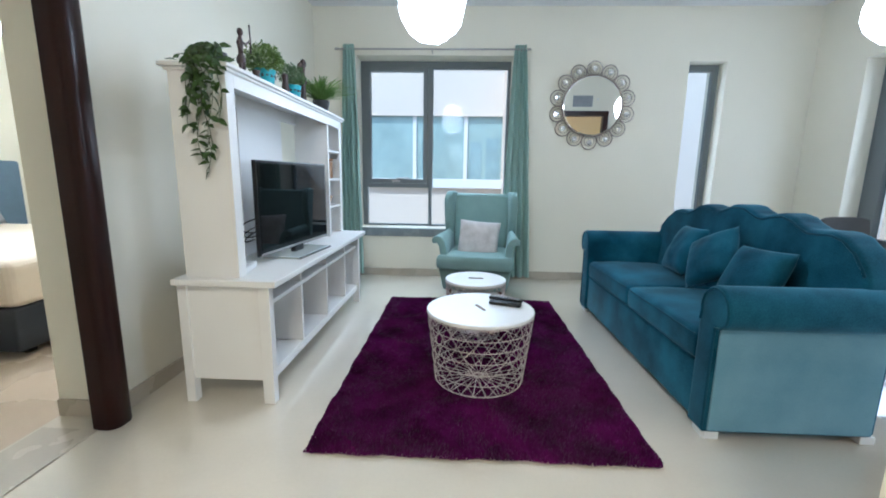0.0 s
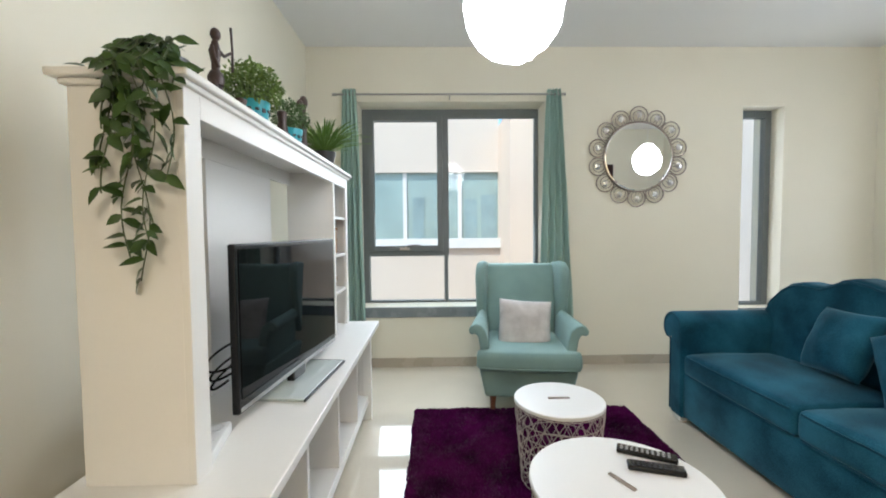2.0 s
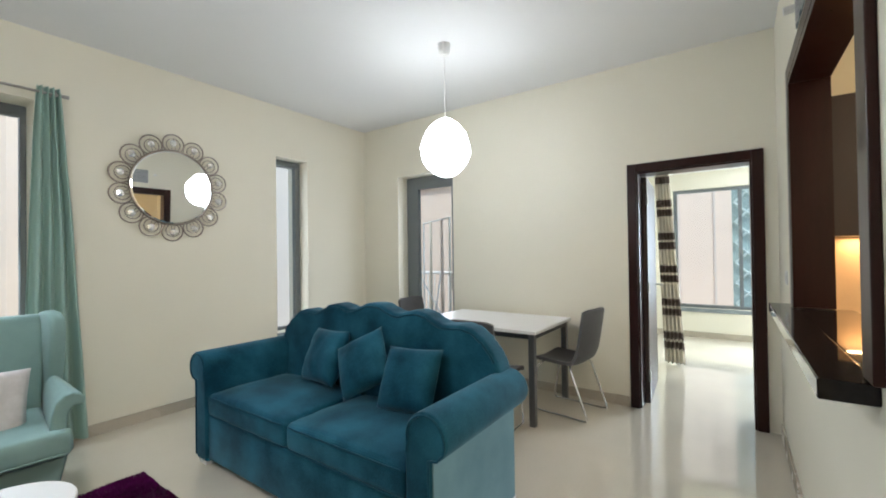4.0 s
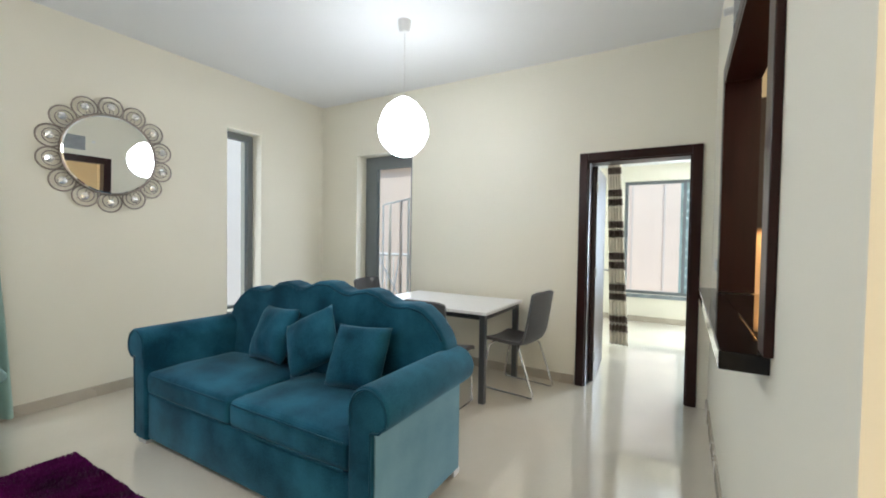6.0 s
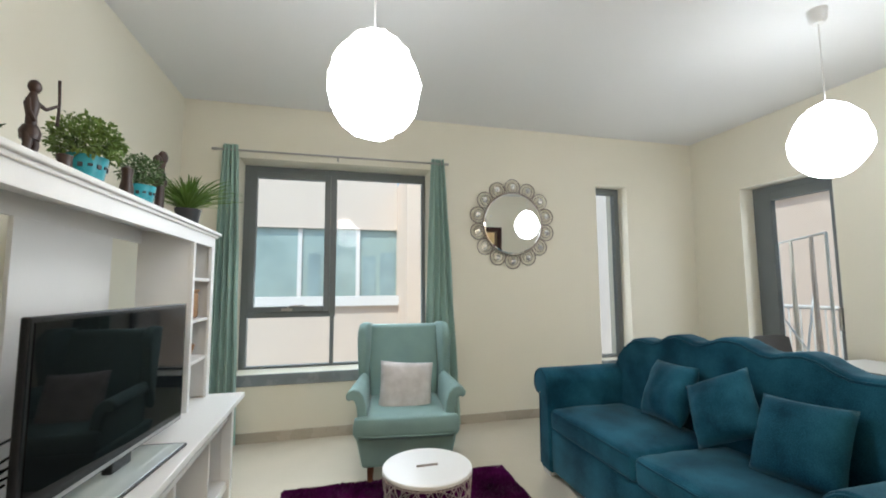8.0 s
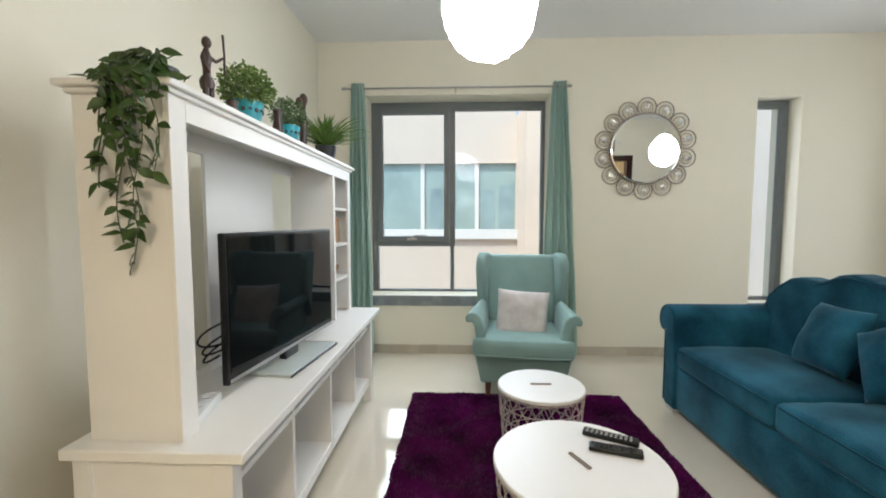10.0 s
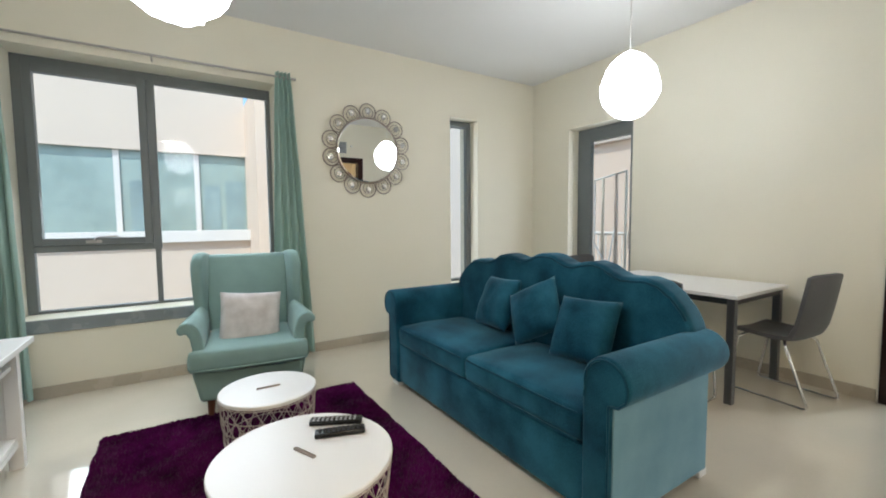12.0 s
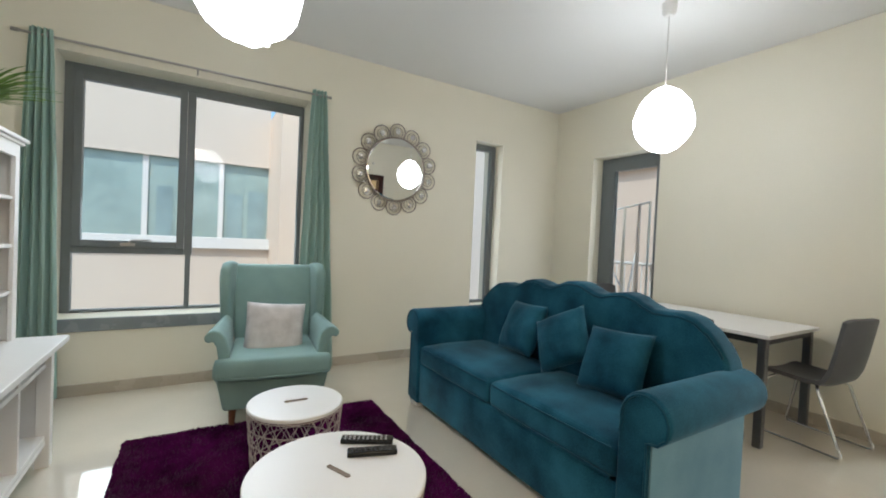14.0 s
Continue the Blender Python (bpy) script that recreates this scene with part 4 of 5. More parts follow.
for x, wt, wb, lean, sd, lab in ((-1.325, 0.12, 0.26, 0.0, 2, "mint curtain gathered at the window's side behind the unit"), (0.575, 0.12, 0.36, 0.035, 5, "mint curtain gathered beside the armchair")):
    c = thing("curtain", (x, NORTH - 0.09, 2.625), label=lab, category="curtain", group="mint curtains")
    part("cloth", curtain_bm(wt, wb, 2.59, 4, 0.042, sd, lean), M_curtain, c, smooth=80)
    for k in (-1, 1):
        part("eyelet", tube([(k * wt * 0.3, 0.022 * math.cos(a * math.tau / 16), -0.04 + 0.022 * math.sin(a * math.tau / 16)) for a in range(16)], 0.004, 6, closed=True), M_steel, c)


# ---- mirror ----
def wall_mirror():
    m = thing("wall_mirror", (1.40, NORTH - 0.004, 2.005), label="round mirror in a silver wire flower frame", category="mirror")
    m.matrix_world = pose(1.40, NORTH - 0.018, 2.005, 1.5, 0, -1.4)
    face = pose(0, 0, 0, 90, 0, 0)
    disc = lathe([(0.0, 0.03), (0.310, 0.03), (0.320, 0.026), (0.320, 0.012), (0.0, 0.012)], 64)
    part("mirror_glass", moved(disc, face), M_mirror, m, "silvered glass")
    ring = tube([(0.327 * math.cos(a * math.tau / 64), 0.327 * math.sin(a * math.tau / 64), 0.022) for a in range(64)], 0.010, 8, closed=True)
    part("rim", moved(ring, face), M_silver, m, smooth=60)
    n = 14
    for i in range(n):
        a = (i + 0.5) * math.tau / n
        cx, cy = 0.388 * math.cos(a), 0.388 * math.sin(a)
        pts = [(cx + 0.084 * math.cos(q * math.tau / 24), cy + 0.084 * math.sin(q * math.tau / 24), 0.006 + 0.01 * (i % 2)) for q in range(24)]
        petal = part("petal", moved(tube(pts, 0.006, 6, closed=True), face), M_silver, m, smooth=60)
        pts = [(cx + 0.055 * math.cos(q * math.tau / 20) - 0.008 * math.cos(a), cy + 0.055 * math.sin(q * math.tau / 20) - 0.008 * math.sin(a), 0.016) for q in range(20)]
        part("inner_loop", moved(tube(pts, 0.004, 5, closed=True), face), M_silver, petal, smooth=60)
        b = bmesh.new()
        bmesh.ops.create_icosphere(b, subdivisions=1, radius=0.033)
        for v in b.verts:
            v.co.z *= 0.45
        part("crystal", moved(moved(b, pose(cx + 0.008 * math.cos(a), cy + 0.008 * math.sin(a), 0.022)), face), M_crystal, petal, "faceted crystal")
        b = tube([(cx - 0.05 * math.cos(a + 0.3), cy - 0.05 * math.sin(a + 0.3), 0.022), (cx + 0.05 * math.cos(a), cy + 0.05 * math.sin(a), 0.022), (cx - 0.05 * math.cos(a - 0.3), cy - 0.05 * math.sin(a - 0.3), 0.022)], 0.0035, 5)
        part("wire", moved(b, face), M_silver, petal)


wall_mirror()


# ---- dining corner ----
def dining_table():
    t = thing("dining_table", (3.265, 4.40, 0), label="white rectangular dining table with steel legs", category="table")
    w, l = 0.85, 1.22
    part("tabletop", box(-w / 2, w / 2, -l / 2, l / 2, 0.735, 0.762, 0.003), M_white_top, t)
    for sx in (-1, 1):
        part("apron", box(sx * (w / 2 - 0.045) - 0.012, sx * (w / 2 - 0.045) + 0.012, -l / 2 + 0.07, l / 2 - 0.07, 0.69, 0.734), M_potdark, t)
        for sy in (-1, 1):
            x, y = sx * (w / 2 - 0.05), sy * (l / 2 - 0.05)
            part("leg", box(x - 0.025, x + 0.025, y - 0.025, y + 0.025, 0.0, 0.7345, 0.004), M_legsteel, t)
    for sy in (-1, 1):
        part("apron", box(-w / 2 + 0.075, w / 2 - 0.075, sy * (l / 2 - 0.045) - 0.012, sy * (l / 2 - 0.045) + 0.012, 0.69, 0.734), M_potdark, t)


dining_table()


def dining_chair(at, rz, label, tall=0.0):
    """Local +y is the front."""
    c = thing("dining_chair", at, rz, label, "chair", "dining chairs")
    # moulded shell: seat curving up into the back
    prof = [(0.235, 0.445), (0.20, 0.462), (0.10, 0.458), (-0.06, 0.448), (-0.13, 0.455), (-0.175, 0.485), (-0.20, 0.54), (-0.225, 0.66), (-0.245, 0.78), (-0.262, 0.905)]
    b = bmesh.new()
    g = []
    for j, (y, z) in enumerate(prof):
        s = j / (len(prof) - 1)
        z += tall * max(0, s - 0.6) / 0.4
        hw = 0.215 - 0.02 * s
        row = []
        for i in range(9):
            u = i / 4 - 1
            row.append(b.verts.new((u * hw, y + (0.03 * u * u if s > 0.55 else 0), z + (0.018 * u * u if s <= 0.55 else 0) - (0.02 * abs(u) ** 6 if s == 1 else 0))))
        g.append(row)
    for j in range(len(prof) - 1):
        for i in range(8):
            b.faces.new((g[j][i], g[j][i + 1], g[j + 1][i + 1], g[j + 1][i]))
    bmesh.ops.recalc_face_normals(b, faces=b.faces)
    bmesh.ops.solidify(b, geom=list(b.faces), thickness=-0.028)
    part("seat_shell", b, M_grey, c, "dark grey upholstered shell", 60)
    for sx in (-1, 1):
        x = sx * 0.20
        part("sled_leg", tube([(sx * 0.15, 0.14, 0.43), (x, 0.17, 0.40), (x, 0.235, 0.03), (x, 0.225, 0.011), (x, 0.20, 0.01), (x, -0.24, 0.01), (x, -0.262, 0.013), (x, -0.265, 0.03), (x, -0.13, 0.40), (sx * 0.15, -0.10, 0.43)], 0.010, 8), M_chrome, c, "chrome sled leg", 60)
    part("cross_bar", tube([(-0.155, 0.14, 0.43), (0.155, 0.14, 0.43)], 0.009, 8), M_chrome, c)
    part("cross_bar", tube([(-0.155, -0.10, 0.43), (0.155, -0.10, 0.43)], 0.009, 8), M_chrome, c)


dining_chair((3.40, 3.735, 0), -8, "dark grey dining chair on chrome sled legs at the table end")
dining_chair((3.36, 5.24, 0), 180, "dark grey dining chair at the table's far end")
dining_chair((2.66, 4.13, 0), -90, "dark grey dining chair behind the sofa", -0.02)


# ---- plants and ornaments on the wall unit ----
CROWN = 1.7125


def leaf_mesh(name, length, width, mat, fold=0.25, curl=0.2):
    b = bmesh.new()
    out = [(0, 0), (0.18, 0.36), (0.42, 0.5), (0.7, 0.33), (1.0, 0.0)]
    mid = [b.verts.new((s * length, 0, -curl * length * s * s)) for s, _ in out]
    for sy in (-1, 1):
        rim = [b.verts.new((s * length, sy * w * width, fold * w * width - curl * length * s * s)) for s, w in out[1:-1]]
        chain = [mid[0], *rim, mid[-1]]
        for i in range(4):
            q = [chain[i], chain[i + 1], mid[i + 1], mid[i]]
            q = [v for k, v in enumerate(q) if v not in q[:k]]
            if len(q) > 2:
                b.faces.new(q if sy > 0 else q[::-1])
    return mesh_of(b, name, mat, 80)


def deep_of(pts):
    return -pts[-1].z


def ivy():
    at = Vector((-1.205, 3.865, CROWN))
    t = thing("hanging_plant", at, label="trailing ivy plant hanging from a dark pot", category="plant")
    part("pot", lathe(at=(-0.06, -0.055, 0), n=24, profile=[(0.042, 0), (0.052, 0.06), (0.056, 0.06), (0.056, 0.072), (0.05, 0.072), (0.048, 0.062), (0.0, 0.06)]), M_potdark, t, smooth=40)
    rng = random.Random(11)
    leaf = leaf_mesh("leaf", 0.050, 0.027, M_leaf)
    vines = []
    for k in range(11):
        x = rng.uniform(-0.18, 0.07)
        yout = -0.185 - rng.uniform(0.015, 0.05)
        deep = rng.choice((0.05, 0.10, 0.15, 0.22))
        if k < 5:
            x, deep = -0.035 + 0.034 * (k - 2), (0.30, 0.43, 0.49, 0.40, 0.26)[k]
        pts = [Vector((-0.06, -0.055, 0.06)), Vector((-0.05 + x * 0.4, -0.10, 0.095)), Vector((x * 0.8, -0.16, 0.08)), Vector((x, yout, 0.01))]
        z = 0.03
        w = rng.uniform(0, 6)
        while z > -deep:
            z -= 0.03
            pts.append(Vector((x + 0.022 * math.sin(z * 16 + w), yout + 0.012 * math.cos(z * 13 + w), z)))
        vines.append(pts)
    b = bmesh.new()
    for pts in vines:
        tube(pts, 0.0018, 4, b)
    stems = part("vine", b, M_stem, t)
    spots = []
    for pts in vines:
        for i in range(1, len(pts)):
            for _ in range((1 if (i % 2 or deep_of(pts) < 0.2) else 2) if i > 3 else 3):
                f = rng.random()
                spots.append((pts[i - 1].lerp(pts[i], f), i))
    for _ in range(70):
        a, r = rng.uniform(0, math.tau), rng.uniform(0.03, 0.155)
        spots.append((Vector((min(0.01, r * math.cos(a) - 0.085), r * math.sin(a) * 0.5 - 0.10, 0.05 + rng.uniform(-0.05, 0.04) - r * 0.2)), 0))
    for p, i in spots[:300]:
        ob = new("leaf", leaf)
        ob.parent = t
        s = rng.uniform(0.65, 1.15)
        k = rng.choice((-1, 1))
        yaw = (0 if k > 0 else 180) + rng.uniform(-50, 50)
        ob.matrix_local = pose(p.x, min(p.y, -0.18) if p.z < 0 else p.y, p.z, k * rng.uniform(15, 80), rng.uniform(-5, 65) if i else rng.uniform(-40, 40), yaw) @ Matrix.Scale(s, 4)


ivy()


def foliage(n, radius, height, size, mat, rng, parent, z0, shape="ball", name="foliage"):
    src = leaf_mesh("tmp_leaf", size, size * 0.55, mat)
    vs = np.array([v.co for v in src.vertices])
    fs = [list(p.vertices) for p in src.polygons]
    verts, faces = [], []
    for _ in range(n):
        while True:
            p = Vector((rng.uniform(-1, 1), rng.uniform(-1, 1), rng.uniform(-0.6, 1)))
            if 0.25 < p.length < 1 + 0.15 * noise.noise(p * 3):
                break
        out = p.normalized()
        q = out.to_track_quat("X", "Z").to_matrix().to_4x4()
        m = Matrix.Translation((p.x * radius, p.y * radius, z0 + p.z * height)) @ q @ pose(0, 0, 0, rng.uniform(-60, 60), rng.uniform(-50, 50), rng.uniform(-50, 50)) @ Matrix.Scale(rng.uniform(0.6, 1.2), 4)
        k = len(verts)
        verts += [tuple(m @ Vector(v)) for v in vs]
        faces += [[k + i for i in f] for f in fs]
    bpy.data.meshes.remove(src)
    me = bpy.data.meshes.new(name)
    me.from_pydata(verts, [], faces)
    me.materials.append(mat)
    ob = new(name, me)
    ob.parent = parent
    return tagged(ob, kind="stuff")


def pot_bm(r0, r1, h):
    return lathe([(r0, 0), (r1, h), (r1 - 0.006, h), (r1 - 0.010, h - 0.015), (0.0, h - 0.015)], 28)


def pot_pattern(r, h, parent):
    """A row of small dark motifs round the pot."""
    b = bmesh.new()
    for k in range(14):
        a = k * math.tau / 14
        m = pose(0, 0, h * 0.68, 0, 0, math.degrees(a)) @ pose(r * 0.918, 0, 0, 0, 0, 0)
        join(b, moved(box(-0.002, 0.0035, -0.007, 0.007, -0.004 - 0.006 * (k % 2), 0.006, 0.001), m))
    part("pattern_band", b, M_potdark, parent, "dark motifs round the pot")


def stalks(n, r, z0, z1, rng, parent):
    b = bmesh.new()
    for _ in range(n):
        a, q = rng.uniform(0, math.tau), rng.uniform(0.2, 1)
        tube([(0.02 * math.cos(a), 0.02 * math.sin(a), z0), (r * q * math.cos(a), r * q * math.sin(a), z1)], 0.0014, 4, b)
    part("stem_cluster", b, M_stem, parent)


rng = random.Random(5)
p1 = thing("potted_plant", (-1.26, 4.325, CROWN), label="leafy green plant in a turquoise pot", category="plant", group="turquoise pots")
pot1 = part("pot", pot_bm(0.048, 0.066, 0.115), M_pot, p1, "glazed turquoise pot", 40)
pot_pattern(0.066, 0.115, pot1)
stalks(26, 0.10, 0.11, 0.19, rng, p1)
foliage(2300, 0.112, 0.092, 0.017, M_leaf2, rng, p1, 0.168)

p2 = thing("potted_plant", (-1.26, 4.745, CROWN), label="small clipped bush in a turquoise pot", category="plant", group="turquoise pots")
pot2 = part("pot", pot_bm(0.045, 0.062, 0.11), M_pot, p2, "glazed turquoise pot", 40)
pot_pattern(0.062, 0.11, pot2)
stalks(20, 0.06, 0.10, 0.18, rng, p2)
foliage(1700, 0.092, 0.078, 0.013, M_leaf2b, rng, p2, 0.172)


def fern():
    t = thing("potted_fern", (-1.23, 5.27, CROWN), label="spiky green fern in a dark pot", category="plant")
    part("pot", pot_bm(0.05, 0.07, 0.10), M_potdark, t, smooth=40)
    rng = random.Random(8)
    verts, faces = [], []
    for _ in range(300):
        a = rng.uniform(0, math.tau)
        reach, rise = rng.uniform(0.05, 0.30), rng.uniform(0.06, 0.21)
        side = Vector((-math.sin(a), math.cos(a), 0)) * rng.uniform(0.005, 0.010)
        k = len(verts)
        for j in range(6):
            s = j / 5
            p = Vector((math.cos(a) * reach * s, math.sin(a) * reach * s, 0.09 + rise * (1.6 * s - 0.75 * s * s)))
            w = side * (1 - s) ** 0.7 * (0.5 + s)
            verts += [tuple(p - w), tuple(p + Vector((0, 0, 0.002))), tuple(p + w)]
            if j:
                i = k + 3 * j
                faces += [[i - 3, i - 2, i + 1, i], [i - 2, i - 1, i + 2, i + 1]]
    me = bpy.data.meshes.new("fronds")
    me.from_pydata(verts, [], faces)
    me.materials.append(M_leaf3)
    ob = new("fronds", me)
    ob.parent = t
    tagged(ob, kind="stuff")


fern()


def archer_statue():
    """A slim carved figure on a block, one arm stretched to a long staff, as one plain mesh."""
    b = bmesh.new()
    box(-0.035, 0.035, -0.04, 0.04, 0, 0.04, 0.006, bm=b)
    for y in (-0.016, 0.016):
        tube([(0, y * 1.3, 0.035), (0.006, y * 1.2, 0.075), (0, y, 0.115)], 0.013, 8, b, radii=[0.011, 0.015, 0.018])
    tube([(0, 0, 0.095), (0, 0, 0.125), (0, 0.002, 0.15)], 0.03, 10, b, radii=[0.030, 0.034, 0.024])
    tube([(0, 0.002, 0.145), (0, 0.0, 0.19), (0, -0.002, 0.235), (0, 0, 0.262), (0, 0.004, 0.29)], 0.02, 10, b, radii=[0.018, 0.017, 0.025, 0.016, 0.009])
    s = bmesh.new()
    bmesh.ops.create_uvsphere(s, u_segments=12, v_segments=8, radius=0.023)
    join(b, moved(s, pose(0, 0.006, 0.308) @ Matrix.Diagonal((0.9, 1.0, 1.2, 1))))
    tube([(0, 0.022, 0.25), (0.0, 0.075, 0.245), (0.0, 0.145, 0.29)], 0.007, 7, b, radii=[0.010, 0.007, 0.006])
    tube([(0, -0.024, 0.25), (0.012, -0.034, 0.20), (0.02, -0.012, 0.165)], 0.008, 7, b)
    tube([(0, 0.148, 0.205), (0, 0.152, 0.30), (0, 0.142, 0.40)], 0.0055, 6, b, radii=[0.006, 0.005, 0.006])
    ob = tagged(new("statue", mesh_of(b, "statue", M_darkwood, 50)), "slim dark carved wooden figure with a staff", "statue")
    ob.matrix_world = pose(-1.235, 4.005, CROWN, 0, 0, 0) @ Matrix.Scale(0.75, 4)


archer_statue()


def bird_statue():
    b = bmesh.new()
    box(-0.03, 0.03, -0.03, 0.03, 0, 0.04, 0.006, bm=b)
    tube([(0, 0, 0.03), (0, 0.01, 0.12), (0, -0.01, 0.20), (0, 0.012, 0.27), (0, 0.02, 0.31)], 0.02, 9, b, radii=[0.024, 0.02, 0.026, 0.015, 0.018])
    for y, z, r in ((0.02, 0.33, 0.03), (-0.045, 0.295, 0.026), (0.05, 0.20, 0.02)):
        s = bmesh.new()
        bmesh.ops.create_uvsphere(s, u_segments=10, v_segments=7, radius=r)
        join(b, moved(s, pose(0, y, z) @ Matrix.Diagonal((0.8, 1.0, 1.25, 1))))
    tube([(0, -0.01, 0.21), (0, -0.04, 0.27), (0, -0.045, 0.29)], 0.009, 6, b)
    ob = tagged(new("statue", mesh_of(b, "statue", M_darkwood, 50)), "dark carved wooden ornament with two heads", "statue")
    ob.matrix_world = pose(-1.26, 4.95, CROWN, 0, 0, 0) @ Matrix.Scale(0.95, 4)


bird_statue()
for y, h, lab in ((4.135, 0.075, "small dark wooden block ornament"), (4.53, 0.15, "dark carved wooden peg ornament")):
    b = lathe([(0.022, 0), (0.026, h * 0.3), (0.018, h * 0.6), (0.022, h * 0.9), (0.0, h)], 14)
    ob = tagged(new("ornament", mesh_of(b, "ornament", M_darkwood, 40)), lab, "ornament")
    ob.matrix_world = pose(-1.22, y, CROWN)

# things in the shelf tower
bk = thing("wicker_basket", (-1.28, 5.35, 1.174), label="brown wicker basket on the shelf", category="basket")
part("body", box(-0.08, 0.08, -0.085, 0.085, 0, 0.15, 0.012, 3), M_wicker, bk, smooth=40)
part("lid", box(-0.084, 0.084, -0.089, 0.089, 0.151, 0.172, 0.006, 2), M_wicker, bk, smooth=40)
for z, lab, rr in ((0.939, "brown woven bowl on the shelf", 0.085), (0.681, "small wooden bowl on the worktop shelf", 0.055)):
    b = lathe([(rr * 0.45, 0), (rr * 0.8, rr * 0.35), (rr, rr * 0.95), (rr * 0.93, rr * 0.95), (rr * 0.7, rr * 0.4), (0.0, rr * 0.12)], 24)
    ob = tagged(new("bowl", mesh_of(b, "bowl", M_wicker, 40)), lab, "bowl")
    ob.matrix_world = pose(-1.27, 5.35, z)
sp = thing("small_plant", (-1.27, 5.32, 1.414), label="tiny green plant in a pot on the top shelf", category="plant")
part("pot", pot_bm(0.025, 0.035, 0.05), M_potdark, sp, smooth=40)
foliage(60, 0.05, 0.05, 0.03, M_leaf, rng, sp, 0.075)


# ---- bedroom to the west ----
def bed():
    t = thing("bed", (-2.85, 4.98, 0), 90, label="grey upholstered double bed with cream cover", category="bed")
    w, l = 1.8, 2.1
    part("base", box(-w / 2, w / 2, 0.0, l, 0.04, 0.33, 0.02, 3), M_bedgrey, t, "dark grey bed base", 40)
    for x in (-w / 2 + 0.1, w / 2 - 0.16):
        for y in (0.06, l - 0.12):
            part("foot", box(x, x + 0.06, y, y + 0.06, 0, 0.042), M_black, t)
    b = box(-w / 2 - 0.015, w / 2 + 0.015, -0.015, l, 0.331, 0.65, 0.07, 4)
    bmesh.ops.subdivide_edges(b, edges=list(b.edges), cuts=6, use_grid_fill=True)
    for v in b.verts:
        v.co += Vector((noise.noise(v.co * 5), noise.noise(v.co * 5 + Vector((9, 0, 0))), noise.noise(v.co * 4 + Vector((0, 7, 0))))) * 0.016
    part("duvet", b, M_linen, t, "rumpled cream duvet", 60)
    part("headboard", box(-w / 2 - 0.03, w / 2 + 0.30, l + 0.01, l + 0.12, 0.04, 1.30, 0.03, 3), M_bluegrey, t, "slate blue padded headboard", 40)


bed()
for x, lab in ((4.55, "grey pillow propped at the bed's head"), (5.4, "grey pillow propped against the headboard")):
    ob = tagged(new("pillow", mesh_of(puffed(0.62, 0.42, 0.16, 0.42, 12, wrinkle=0.01, seed=x), "pillow", M_pillowgrey, 80)), lab, "pillow", "bed pillows")
    ob.matrix_world = pose(-4.78, x, 0.85, 62, 0, 90)

lamp = thing("ceiling_lamp", (-3.27, 4.71, 2.9), label="round white glowing bedroom pendant lamp", category="pendant lamp")
part("cord", tube([(0, 0, 0), (0, 0, -0.4)], 0.004, 6), M_plastic, lamp)
b = bmesh.new()
bmesh.ops.create_icosphere(b, subdivisions=3, radius=0.19)
part("shade", moved(b, pose(0, 0, -0.58)), M_shade_bed, lamp, "glowing white shade", 80)


# ---- bedroom to the east ----
def east_window():
    w = thing("window_4", (0, 0, 0), label="wide grey aluminium bedroom window", category="window", kind="structure")
    x0, x1 = 7.56, 7.62
    y0, y1, z0, z1 = 0.9, 3.33, 0.46, 2.36
    for a, b, c, d in ((y0, y0 + 0.05, z0, z1), (y1 - 0.05, y1, z0, z1), (y0 + 0.05, y1 - 0.05, z1 - 0.05, z1), (y0 + 0.05, y1 - 0.05, z0, z0 + 0.05), (2.41, 2.46, z0 + 0.05, z1 - 0.05), (1.62, 1.67, z0 + 0.05, z1 - 0.05)):
        part("window_frame", box(x0, x1, a, b, c, d, 0.004), M_frame, w)
    for a, b in ((2.46, y1 - 0.05), (1.67, 2.41), (y0 + 0.05, 1.62)):
        g = part("pane", box(x0 + 0.02, x0 + 0.026, a - 0.01, b + 0.01, z0 + 0.04, z1 - 0.04), M_glass, w, "clear window glass")
        g.visible_shadow = False
    part("window_sill", box(7.47, x0, y0 - 0.02, y1 + 0.02, z0 - 0.06, z0 - 0.002, 0.004), M_sill, w, "grey sill")


east_window()


def striped_curtain():
    c = thing("striped_curtain", (5.45, 3.235, 2.60), 90, "cream curtain with brown stripes hanging in folds", "curtain")
    folds, nx = 5, 60
    bands = []
    z = 0.0
    while z < 2.56:
        for h, mat in ((0.20, M_stripe_light), (0.085, M_stripe_dark), (0.03, M_stripe_light), (0.085, M_stripe_dark)):
            bands.append((z, min(z + h, 2.57), mat))
            z += h
            if z >= 2.57:
                break
    for a, e, mat in bands:
        b = bmesh.new()
        rows = []
        steps = max(2, int((e - a) / 0.035))
        for j in range(steps + 1):
            zz = a + (e - a) * j / steps
            s = zz / 2.57
            w = 0.15 + 0.07 * s
            row = []
            for i in range(nx + 1):
                u = i / nx
                d = 0.05 * math.sin(u * folds * math.tau + 0.4 * math.sin(s * 3)) * (0.8 + 0.4 * s)
                row.append(b.verts.new((w * (u - 0.5) - 0.12 * s, d, -zz)))
            rows.append(row)
        for r0, r1 in zip(rows, rows[1:]):
            for i in range(nx):
                b.faces.new((r0[i], r0[i + 1], r1[i + 1], r1[i]))
        bmesh.ops.solidify(b, geom=list(b.faces), thickness=0.002)
        part("stripe" if mat is M_stripe_dark else "cloth_band", b, mat, c, smooth=80)
    part("ceiling_track", box(-0.5, 0.5, -0.02, 0.02, 0.0, 0.02), M_plastic, c)


striped_curtain()

